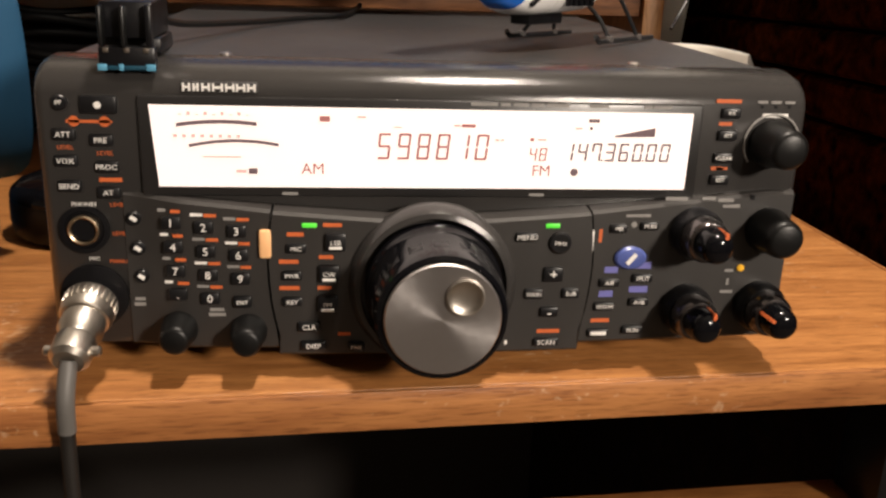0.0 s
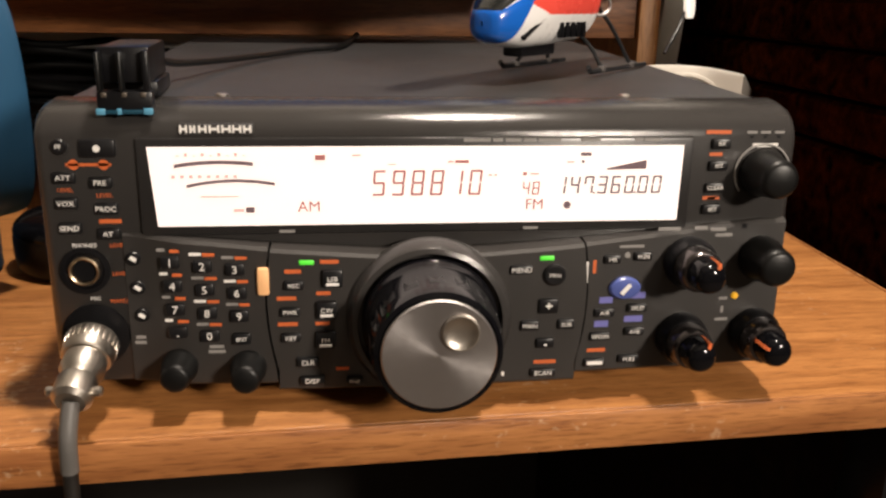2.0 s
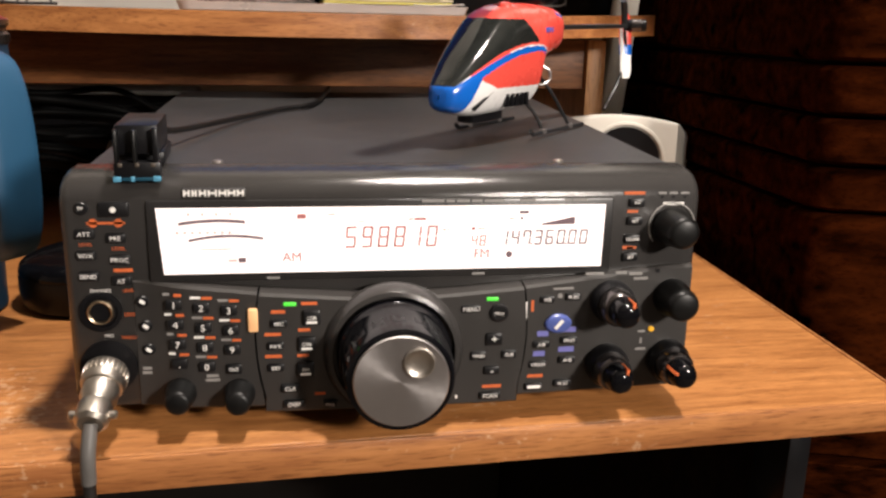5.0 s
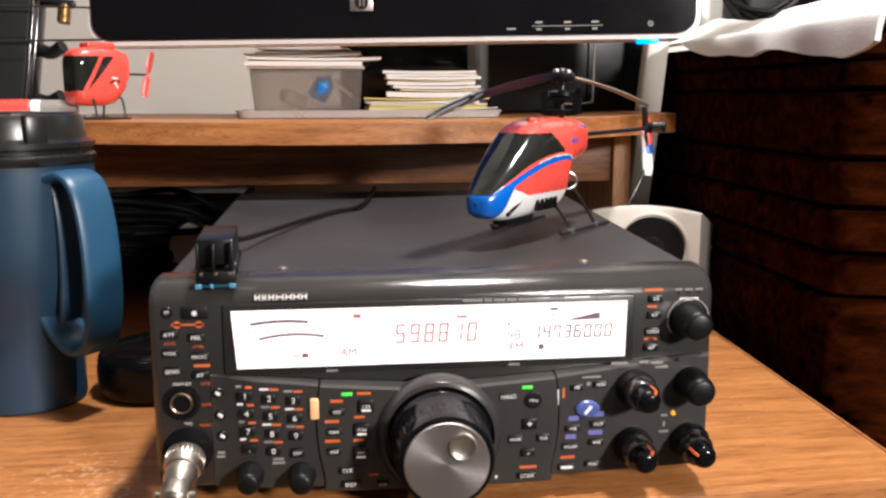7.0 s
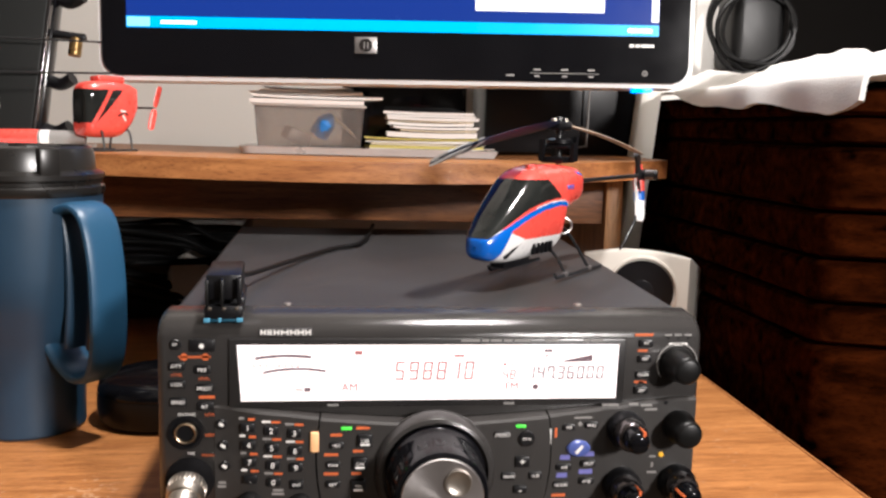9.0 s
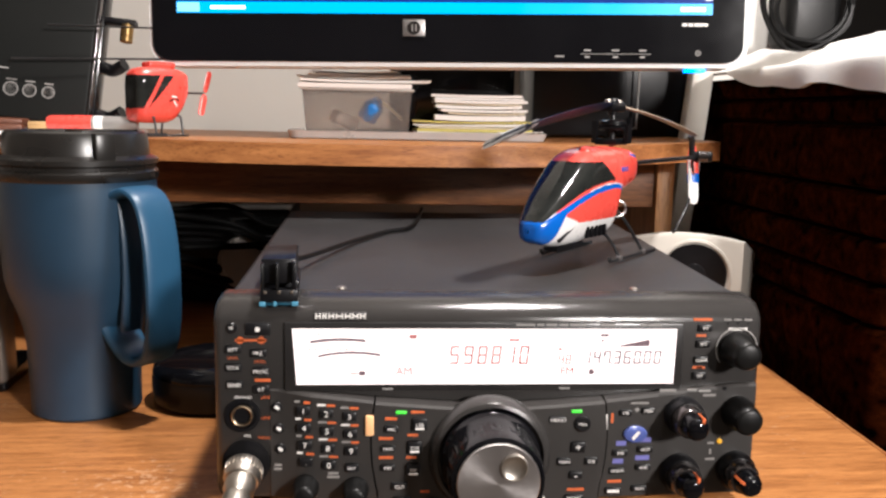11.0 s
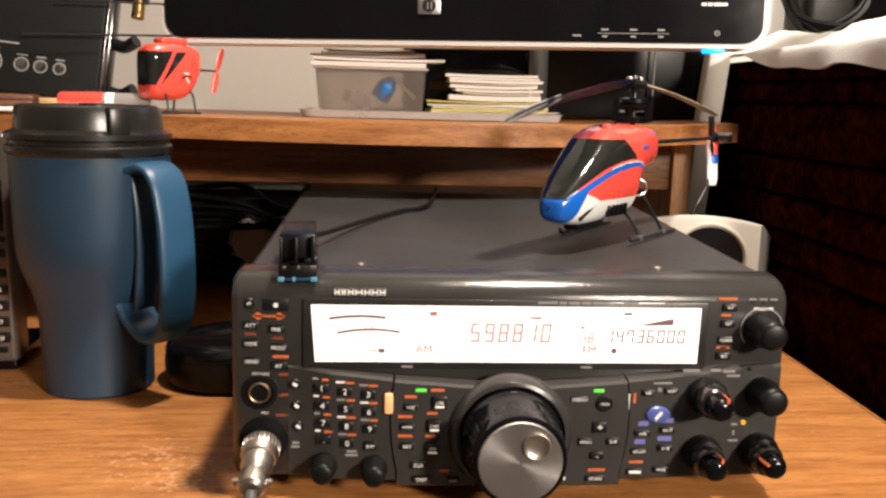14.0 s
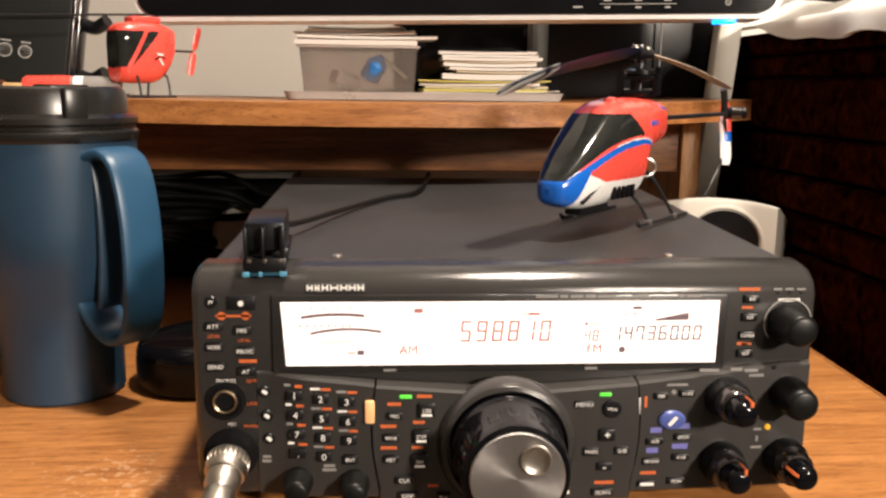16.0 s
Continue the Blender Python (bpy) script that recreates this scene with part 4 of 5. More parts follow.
    # frame, mast and rotor
    part("mast_frame", join(box(-0.010, 0.008, -0.008, 0.008, 0.0690, 0.0730, 0.001), box(-0.012, -0.009, -0.009, -0.006, 0.070, 0.086), box(-0.012, -0.009, 0.006, 0.009, 0.070, 0.086),
                            box(0.006, 0.009, -0.009, -0.006, 0.070, 0.084), box(-0.004, 0.001, 0.009, 0.012, 0.070, 0.082), box(-0.010, 0.006, -0.010, 0.010, 0.0785, 0.0805, 0.0005)), BLACK, h, local=True)
    part("mast", lathe([(0.0018, 0.068), (0.0018, 0.094), (0.0012, 0.096)], pose(-0.002, 0, 0), 14), CARBON, h, local=True)
    part("swashplate", lathe([(0.007, 0.0805), (0.0085, 0.0815), (0.0085, 0.0838), (0.006, 0.0848)], pose(-0.002, 0, 0), 24), BLACK, h, local=True)
    hub = part("rotor_hub", join(box(-0.012, 0.008, -0.0045, 0.0045, 0.0900, 0.0955, 0.0012), lathe([(0.003, 0.088), (0.0035, 0.0965), (0.002, 0.0985)], pose(-0.002, 0, 0), 16)), BLACK, h, local=True)
    for x in (-0.010, 0.006):
        part("bolt", lathe([(0.0022, 0.0952), (0.0022, 0.0968), (0.0014, 0.0975)], pose(x, 0, 0), 12), CHROME, hub, local=True)
    m = pose(-0.002, 0, 0.0930)
    blade = part("rotor_blade", moved(rotor_blade(0.134, 0.0215, 0.0200, 26), m @ pose(0, 0, 0, 0, 0, -2)), BLADEBLUE, h, "dark blue rotor blade with pale tip bands", local=True)
    for q0, q1 in ((0.104, 0.111), (0.117, 0.1345)):
        b = rotor_blade(0.134, 0.0219, 0.0200, 26)
        bmesh.ops.bisect_plane(b, geom=b.verts[:] + b.edges[:] + b.faces[:], plane_co=(q0, 0, 0), plane_no=(-1, 0, 0), clear_outer=True)
        bmesh.ops.bisect_plane(b, geom=b.verts[:] + b.edges[:] + b.faces[:], plane_co=(q1, 0, 0), plane_no=(1, 0, 0), clear_outer=True)
        part("tip_band", moved(b.copy(), m @ pose(0, 0, 0.0010, 0, 0, -2)), HWHITE, blade, local=True)
        part("tip_band", moved(b, m @ pose(0, 0, -0.0010, 0, 0, -2)), HWHITE, blade, local=True)
    part("rotor_blade", moved(rotor_blade(0.106, 0.0125, 0.0180, 10), m @ pose(0, 0, 0, 0, 0, 172)), BLADE_SHEEN, h, "rotor blade with lamp sheen put into its tan colour", local=True)
    # tail
    part("tail_boom", tube([(-0.012, 0, 0.0560), (-0.133, 0.0075, 0.0575)], 0.0015, 8, 2), CARBON, h, local=True)
    motor = part("tail_motor", lathe([(0.0034, -0.002), (0.0040, -0.001), (0.0040, 0.011), (0.0031, 0.012)], pose(-0.135, 0.0080, 0.0580, -90, 0, 18), 20), BLACK, h, local=True)
    part("motor_can", lathe([(0.0041, 0.002), (0.0041, 0.0085)], pose(-0.135, 0.0080, 0.0580, -90, 0, 18), 20), DARKCHROME, motor, "dull grey motor can", local=True)
    part("tail_fin", join(tube([(-0.129, 0.007, 0.058), (-0.134, 0.007, 0.042), (-0.129, 0.006, 0.022), (-0.108, 0.004, 0.002)], 0.0010, 8, 8), tube([(-0.129, 0.007, 0.056), (-0.127, 0.007, 0.068), (-0.124, 0.007, 0.074)], 0.0024, 8, 6)), CARBON, h, local=True)
    turn = pose(-0.1350, 0.0050, 0.0620) @ pose(0, 0, 0, 0, 0, 62) @ pose(0, 0, 0, 0, 82, 0)
    tr = part("tail_rotor_blade", moved(rotor_blade(0.040, 0.0082, 0.0010, 14, -0.004), turn), HWHITE, h, "white, red and blue tail rotor blade", local=True)
    for lo, hi, material, name in ((-0.005, 0.017, HRED, "red_root"), (0.017, 0.024, HBLUE, "blue_band")):
        b = rotor_blade(0.040, 0.0088, 0.0010, 14, -0.004)
        for v in b.verts:
            v.co.z = v.co.z * 1.35
        bmesh.ops.bisect_plane(b, geom=b.verts[:] + b.edges[:] + b.faces[:], plane_co=(lo, 0, 0), plane_no=(-1, 0, 0), clear_outer=True)
        bmesh.ops.bisect_plane(b, geom=b.verts[:] + b.edges[:] + b.faces[:], plane_co=(hi, 0, 0), plane_no=(1, 0, 0), clear_outer=True)
        part(name, moved(b, turn), material, tr, local=True)
    return h


helicopter()


def small_helicopter():
    h = thing("small_model_helicopter", (-0.238, 0.337, shelf_low(-0.247) + 0.0168), "small bright red toy helicopter with dark windows", "model helicopter", turn=224)
    h.matrix_world = h.matrix_world @ Matrix.Scale(0.91, 4)
    table = [(0.0274, 0.0330, 0.0334, 0.0003), (0.0270, 0.0165, 0.0520, 0.0085), (0.0260, 0.0145, 0.0570, 0.0120), (0.020, 0.0125, 0.0610, 0.0150), (0.008, 0.0120, 0.0625, 0.0165),
             (-0.008, 0.0140, 0.0620, 0.0150), (-0.020, 0.0240, 0.0600, 0.0100), (-0.028, 0.0360, 0.0570, 0.0045)]

    def choose(x, z, y):
        pillar = 0.0225 - 0.55 * (z - 0.025)
        if not 0.0250 < z < 0.0545:
            return "shell"
        if x > pillar:
            return "front"
        if abs(y) > 0.006 and pillar - 0.0035 - 0.011 * (z - 0.025) / 0.03 < x < pillar - 0.0035:
            return "side"
        return "shell"

    shell(table, choose, h, {"front": ("windshield", TINT, "dark front window"), "side": ("side_window", TINT, "dark side window"), "shell": ("canopy", HRED, "glossy red canopy")}, 150, 240, 4.0)
    part("roof_cap", box(-0.014, 0.012, -0.008, 0.008, 0.0612, 0.0670, 0.002), HRED, h, local=True)
    for i, (x, z) in enumerate(((-0.004, 0.033), (-0.007, 0.036), (-0.010, 0.034), (-0.008, 0.030))):
        part("decal", moved(box(-0.003, 0.003, 0, 0.0006, -0.0007, 0.0007), pose(x, 0.0157 + 0.25 * (x + 0.004), z, 0, 20 - 25 * i, 14)), PRINT if i % 2 else BLACK, h, local=True)
    for side in (-1, 1):
        y = side * 0.019
        skid = part("skid", tube([(0.026, y, 0.0035), (0.022, y, 0.0012), (-0.018, y, 0.0012)], 0.0011, 8, 5), CARBON, h, local=True)
        for x in (0.014, -0.013):
            part("strut", tube([(x, side * 0.007, 0.0195), (x, side * 0.015, 0.0170), (x, y, 0.0015)], 0.0010, 8, 6), CARBON, skid, local=True)
    part("tail_boom", tube([(-0.022, 0, 0.040), (-0.048, 0, 0.040)], 0.0010, 8, 2), CARBON, h, local=True)
    for a in (75, 255):
        part("tail_rotor_blade", moved(rotor_blade(0.021, 0.0065, 0.0008, 10, 0.001), pose(-0.047, 0.003, 0.0400) @ pose(0, 0, 0, 90, a, 0)), HRED, h, local=True)
    return h


small_helicopter()


# ---------------------------------------------------------------- travel mug, phone and round case
MUGBLUE = mat("blue_mug_plastic", (0.0135, 0.038, 0.071), 0.40, vary=0.40, scale=14, bump=0.05)
MUGLID = mat("black_lid_plastic", (0.012, 0.011, 0.010), 0.28, vary=0.2, scale=30, bump=0.02)


def strap(points, direction, width, thick, parent_world, k=8):
    """A flat band along points in a vertical plane; direction is across the band."""
    line = smooth_line(points, k)
    rows = []
    for i, p in enumerate(line):
        d = (line[min(i + 1, len(line) - 1)] - line[max(i - 1, 0)]).normalized()
        up = direction.cross(d).normalized()
        row = []
        for a in range(16):
            c, s = math.cos(2 * math.pi * a / 16), math.sin(2 * math.pi * a / 16)
            row.append(p + direction * (width / 2 * math.copysign(abs(c) ** 0.5, c)) + up * (thick / 2 * math.copysign(abs(s) ** 0.7, s)))
        rows.append(row)
    return grid_mesh(rows, closed=True, caps=True)


def mug():
    g = thing("travel_mug", (-0.2505, 0.171, 0.0), "tall blue plastic travel mug with a black lid", "mug")
    prof = [(0.0, 0.001), (0.0330, 0.0), (0.0350, 0.002), (0.0352, 0.020), (0.0358, 0.045), (0.0368, 0.056), (0.0400, 0.068), (0.0445, 0.080), (0.0468, 0.090), (0.0478, 0.105), (0.0490, 0.150), (0.0490, 0.155), (0.0, 0.155)]
    part("body", lathe(prof, None, 64), MUGBLUE, g, local=True)
    lid = part("lid", lathe([(0.0, 0.1550), (0.0495, 0.1550), (0.0505, 0.1565), (0.0505, 0.1605), (0.0488, 0.1620), (0.0488, 0.1640), (0.0505, 0.1655), (0.0505, 0.1685), (0.0478, 0.1700), (0.0452, 0.1710), (0.0442, 0.1820), (0.0430, 0.1848), (0.0405, 0.1860), (0.0395, 0.1835), (0.0, 0.1830)], None, 64),
               MUGLID, g, "glossy black screw lid", local=True)
    m = pose(0, 0, 0, 0, 0, -52)
    part("latch", moved(box(0.0360, 0.0500, -0.0065, 0.0065, 0.1640, 0.1855, 0.0020), m), MUGLID, lid, local=True)
    part("sip_tab", moved(box(0.0100, 0.0400, -0.0110, 0.0110, 0.1832, 0.1872, 0.0015), m), MUGLID, lid, local=True)
    a = math.radians(-36)
    out = Vector((math.cos(a), math.sin(a), 0))
    across = Vector((-math.sin(a), math.cos(a), 0))
    pts = [out * r + Vector((0, 0, z)) for r, z in ((0.0450, 0.1470), (0.0600, 0.1500), (0.0710, 0.1420), (0.0770, 0.1200), (0.0790, 0.0900), (0.0775, 0.0640), (0.0720, 0.0480), (0.0590, 0.0430), (0.0460, 0.0490), (0.0355, 0.0600), (0.0330, 0.0680))]
    part("handle", strap(pts, across, 0.0265, 0.0064, None), mat("blue_handle_plastic", (0.017, 0.066, 0.130), 0.40, vary=0.15, scale=20, bump=0.05), g, "wide looped blue handle", local=True)
    inner = [out * r + Vector((0, 0, z)) for r, z in ((0.0470, 0.1430), (0.0500, 0.1200), (0.0500, 0.0900), (0.0470, 0.0600))]
    part("handle_rib", strap(inner, across, 0.0150, 0.0045, None), MUGBLUE, g, local=True)
    return g


mug()


def phone():
    p = thing("cordless_phone", (-0.3385, 0.205, 0.0), "silver-grey cordless phone handset standing in its cradle", "phone", turn=3)
    SIL = mat("silver_phone_plastic", (0.135, 0.114, 0.096), 0.34, metal=0.4, vary=0.1, scale=40, bump=0.03)
    body = box(-0.0240, 0.0240, -0.0105, 0.0150, 0.0060, 0.1660, 0.0048, 4)
    part("body", body, SIL, p, local=True)
    part("cradle", box(-0.0330, 0.0235, -0.0090, 0.0560, 0.0, 0.0150, 0.0040, 3), GLOSS, p, "black cradle base", local=True)
    ear = part("earpiece", lathe([(0.0105, 0.0), (0.0105, 0.0004), (0.0095, 0.0007)], pose(0, -0.0105, 0.1500, 90), 32), SIL, p, local=True)
    for i in range(4):
        for j in range(3):
            part("hole", lathe([(0.0009, 0), (0.0009, 0.0002)], pose(-0.0054 + i * 0.0036, -0.0112, 0.1460 + j * 0.0030, 90), 10), BLACK, ear, local=True)
    part("screen", box(-0.0195, 0.0195, -0.0113, -0.0100, 0.0990, 0.1340, 0.0006), GLOSS, p, "dark glossy screen", local=True)
    part("navigation_ring", lathe([(0.0100, 0), (0.0100, 0.0014), (0.0088, 0.0022), (0.0030, 0.0022), (0.0028, 0.0014)], pose(0, -0.0105, 0.0760, 90), 36), CHROME, p, "round silver navigation key", local=True)
    for i, x in enumerate((-0.0150, 0.0, 0.0150)):
        part("key", box(x - 0.0052, x + 0.0052, -0.0122, -0.0100, 0.0915, 0.0955, 0.0008), BUTTON, p, local=True)
    for x in (-0.0155, 0.0155):
        for z in (0.0840, 0.0700):
            part("key", box(x - 0.0040, x + 0.0040, -0.0122, -0.0100, z - 0.003, z + 0.003, 0.0008), BUTTON, p, local=True)
    for j, row in enumerate(("123", "456", "789", "*0#")):
        for i, t in enumerate(row):
            x, z = -0.0145 + i * 0.0145, 0.0585 - j * 0.0112
            k = part("key", box(x - 0.0056, x + 0.0056, -0.0122, -0.0100, z - 0.0036, z + 0.0036, 0.0010), BUTTON, p, local=True)
            part("legend", writing(t, 0.0052, 0, 0, 0, pose(x + 0.0005, -0.01235, z, 90)), PRINT, k, local=True)
    part("key", box(0.0110, 0.0180, -0.0122, -0.0100, 0.0140, 0.0180, 0.0008), BUTTON, p, local=True)
    return p


phone()


def round_case():
    c = thing("round_case", (-0.166, 0.186, 0.0), "low round black plastic case with a shiny lid", "case")
    part("base", lathe([(0.0, 0.0), (0.0390, 0.0), (0.0430, 0.003), (0.0442, 0.012), (0.0440, 0.0195), (0.0436, 0.0218)], None, 48), RUBBER, c, local=True)
    part("lid", lathe([(0.0437, 0.0220), (0.0438, 0.0240), (0.0424, 0.0270), (0.0385, 0.0300), (0.0320, 0.0320), (0.0200, 0.0330), (0.0, 0.0332)], None, 48), GLOSS, c, local=True)
    part("clasp", moved(box(0.0435, 0.0465, -0.008, 0.008, 0.0170, 0.0290, 0.001), pose(0, 0, 0, 0, 0, -70)), CARBON, c, local=True)
    return c


round_case()


# ---------------------------------------------------------------- monitor
def monitor():
    m = thing("monitor", (0.004, 0.420, 0.1768), "black widescreen monitor with a silver rim, switched on", "monitor", turn=0)
    f = Matrix.Translation((0.004, 0.341, 0.2405)) @ pose(0, 0, 0, -2.5, -0.8, -4.4)
    PAL = mat("silver_rim_plastic", (0.80, 0.79, 0.78), 0.3, metal=0.0, vary=0.05, scale=30, bump=0.02)
    W, H = 0.2550, 0.330

    def slab(x0, x1, y0, y1, z0, z1, r, k=8):
        """A plate with rounded corners in its own plane."""
        ring = []
        for cx, cz, a0 in ((x1 - r, z1 - r, 0), (x0 + r, z1 - r, 90), (x0 + r, z0 + r, 180), (x1 - r, z0 + r, 270)):
            for i in range(k + 1):
                a = math.radians(a0 + 90 * i / k)
                ring.append((cx + r * math.cos(a), cz + r * math.sin(a)))
        return grid_mesh([[(x, y, z) for x, z in ring] for y in (y0, y1)], closed=True, caps=True)

    part("rim", moved(slab(-W, W, 0.003, 0.030, 0.0, H, 0.018), f), PAL, m, "thin silver rim")
    part("bezel", moved(slab(-W + 0.0035, W - 0.0045, 0.0, 0.0031, 0.0040, H - 0.004, 0.015), f), GLOSS, m, "glossy black bezel")
    part("rear_shell", moved(box(-0.20, 0.20, 0.0305, 0.060, 0.03, 0.30, 0.012), f), BLACK, m)
    BLUE = mat("desktop_blue", (0.005, 0.01, 0.05), 0.25, vary=0.0, bump=0, spec=0.12, emit=(0.010, 0.045, 0.30), power=0.8)
    screen = part("screen", moved(box(-0.2305, 0.2230, -0.0006, 0.0002, 0.0535, 0.305), f), BLUE, m, "lit blue desktop picture")
    CY = mat("taskbar_blue", (0.0, 0.2, 0.5), 0.3, vary=0, bump=0, emit=(0.0, 0.42, 0.95), power=1.0)
    SW = mat("screen_white", (0.6, 0.6, 0.6), 0.3, vary=0, bump=0, emit=(0.9, 0.95, 1.0), power=1.0)
    part("taskbar", moved(box(-0.2305, 0.2230, -0.0006, 0.0002, 0.0440, 0.0533), f), CY, screen)
    part("start_button", moved(box(-0.2300, -0.2110, -0.0009, -0.0006, 0.0448, 0.0525), f), mat("pale_cyan", (0.1, 0.3, 0.5), 0.3, vary=0, bump=0, emit=(0.35, 0.75, 1.0), power=1.0), screen)
    part("task_label", moved(box(-0.2020, -0.1720, -0.0009, -0.0006, 0.0470, 0.0500), f), SW, screen)
    part("tray_label", moved(box(0.1960, 0.2170, -0.0009, -0.0006, 0.0468, 0.0502), f), SW, screen)
    part("open_window", moved(box(0.0640, 0.1750, -0.0009, -0.0006, 0.0630, 0.1800), f), SW, screen, "white open window")
    part("window_edge", moved(box(0.2165, 0.2225, -0.0009, -0.0006, 0.0560, 0.30), f), SW, screen)
    badge = part("badge", moved(box(-0.0390, -0.0200, -0.0016, 0.0004, 0.0250, 0.0390, 0.0006), f), SILVER, m, "small square silver maker's badge")
    part("badge_disc", moved(lathe([(0.0056, 0.0), (0.0056, 0.0003)], pose(-0.0295, -0.0016, 0.0320, 90), 24), f), DARKCHROME, badge)
    for x in (-0.0313, -0.0282):
        part("badge_bar", moved(box(x, x + 0.0012, -0.0022, -0.0018, 0.0290, 0.0350), f), SILVER, badge)
    GP = bpy.data.materials["grey_print"]
    for i, (x0, x1) in enumerate(((0.1980, 0.2020), (0.2030, 0.2070), (0.2080, 0.2160), (0.2165, 0.2195))):
        part("model_bar", moved(box(x0, x1, -0.0004, 0.0002, 0.0345, 0.0370), f), PRINT, m)
    part("button_label", moved(box(0.0910, 0.0985, -0.0004, 0.0002, 0.0085, 0.0098), f), GP, m)
    part("button_line", moved(box(0.1120, 0.1720, -0.0004, 0.0002, 0.0110, 0.0115), f), GP, m)
    for x in (0.1180, 0.1420, 0.1650):
        part("button_label", moved(box(x - 0.003, x + 0.003, -0.0004, 0.0002, 0.0135, 0.0150), f), GP, m)
        part("button_label", moved(box(x - 0.0022, x + 0.0022, -0.0004, 0.0002, 0.0080, 0.0094), f), GP, m)
    part("power_button", moved(lathe([(0.0024, 0.0), (0.0024, 0.0003), (0.0016, 0.0003), (0.0016, 0.0)], pose(0.2120, 0.0, 0.0122, 90), 20), f), GP, m)
    part("power_lamp", moved(box(0.2040, 0.2210, 0.006, 0.016, -0.0030, 0.0002, 0.0006), f), mat("blue_lamp", (0.0, 0.1, 0.4), 0.3, bump=0, emit=(0.0, 0.30, 1.0), power=3.0), m, "blue power lamp under the rim")
    part("stand_neck", box(-0.045, 0.075, 0.425, 0.450, 0.184, 0.32, 0.006), GLOSS, m, "glossy black stand")
    part("stand_foot", lathe([(0.0, 0.0), (0.098, 0.0), (0.100, 0.003), (0.095, 0.008), (0.03, 0.014), (0, 0.014)], pose(0.012, 0.505, shelf_low(0.01) + 0.0167), 56), GLOSS, m)
    return m


def edge_note():
    n = thing("note_sheet", (0.30, 0.33, 0.32), "white paper sheet stuck to the edge of the monitor", "paper")
    f = Matrix.Translation((0.004, 0.341, 0.2405)) @ pose(0, 0, 0, -2.5, -0.8, -4.4)
    rows = []
    for i in range(13):
        u = i / 12
        x, back = 0.2475 + 0.112 * u, 0.006 * u * u
        z0 = 0.0765 + 0.0150 * u
        rows.append([(x, -0.0014 + back, z0), (x, -0.0010 + back, z0), (x + 0.006, -0.0010 + back, 0.235 + 0.015 * u), (x + 0.006, -0.0014 + back, 0.235 + 0.015 * u)])
    leaf = part("leaf", moved(grid_mesh(rows, closed=True, caps=True), f), mat("note_white", (0.78, 0.77, 0.74), 0.8, vary=0.04, scale=30, bump=0.1), n)
    for x, z, a in ((0.272, 0.090, 20), (0.279, 0.092, -35), (0.285, 0.089, 40)):
        part("pen_stroke", moved(box(-0.0005, 0.0005, -0.0021, -0.0012, -0.005, 0.005), f @ Matrix.Translation((x, 0.0003, z)) @ pose(0, 0, 0, 0, a, 0)), bpy.data.materials["black_plastic"], leaf)
    return n


monitor()
edge_note()


# ---------------------------------------------------------------- tray with box and papers
PAPER = mat("white_paper", (0.82, 0.80, 0.77), 0.8, vary=0.05, scale=30, bump=0.1)
CREAM = mat("cream_paper", (0.66, 0.58, 0.42), 0.8, vary=0.08, scale=30, bump=0.1)
NOTE = mat("yellow_paper", (0.66, 0.58, 0.16), 0.8, vary=0.08, scale=30, bump=0.1)
SHELF_Z = shelf_low(0.0) + 0.0166


def tray():
    t = thing("tray", (-0.02, 0.44, SHELF_Z), "shallow silver metal tray on the shelf", "tray")
    rim = []
    for dz, dr in ((0.0, -0.004), (0.0010, -0.002), (0.0060, 0.0002), (0.0074, 0.0012), (0.0074, -0.0018), (0.0026, -0.006)):
        row = []
        for cx, cy, a0 in ((0.088, 0.490, 0), (-0.125, 0.490, 90), (-0.125, 0.392, 180), (0.088, 0.392, 270)):
            for i in range(7):
                a = math.radians(a0 + 15 * i)
                row.append((cx + (0.012 + dr) * math.cos(a), cy + (0.012 + dr) * math.sin(a), SHELF_Z + dz))
        rim.append(row)
    part("pan", grid_mesh(rim, closed=True, caps=True), mat("tray_metal", (0.78, 0.77, 0.76), 0.30, metal=0.35, vary=0.1, scale=60, bump=0.02), t)
    return t


tray()


def clear_box():
    z0 = SHELF_Z + 0.0030
    b = thing("plastic_box", (-0.073, 0.43, z0), "clear plastic box holding small bits and a blue cap", "box")
    CL = mat("cloudy_plastic", (0.72, 0.68, 0.65), 0.14, vary=0.05, bump=0, clear=0.88)
    rows = []
    for zz, g in ((z0 + 0.001, 0.003), (z0 + 0.040, 0.0), (z0 + 0.0405, 0.0015), (z0 + 0.002, 0.0045)):
        rows.append([(-0.1235 + g, 0.387 + g, zz), (-0.0250 - g, 0.387 + g, zz), (-0.0250 - g, 0.470 - g, zz), (-0.1235 + g, 0.470 - g, zz)])
    part("shell", grid_mesh(rows, closed=True, caps=True), CL, b, "cloudy see-through walls")
    part("rim", box(-0.1255, -0.0230, 0.385, 0.472, z0 + 0.0405, z0 + 0.0425, 0.0008), mat("grey_lid", (0.45, 0.43, 0.41), 0.4), b)
    part("blue_cap", moved(lathe([(0.0, 0.0), (0.009, 0.0), (0.009, 0.014), (0.006, 0.018), (0.003, 0.022)], None, 20), pose(-0.066, 0.399, z0 + 0.016, 30, 20, 30)), mat("blue_bit", (0.02, 0.20, 0.60), 0.4), b)
    part("pale_lump", moved(box(-0.012, 0.012, -0.008, 0.008, -0.006, 0.006, 0.003), pose(-0.087, 0.41, z0 + 0.014, 10, 20, 30)), PAPER, b)
    part("rod", tube([(-0.055, 0.398, z0 + 0.034), (-0.034, 0.398, z0 + 0.016)], 0.0013, 8, 2), CREAM, b)
    return b


clear_box()


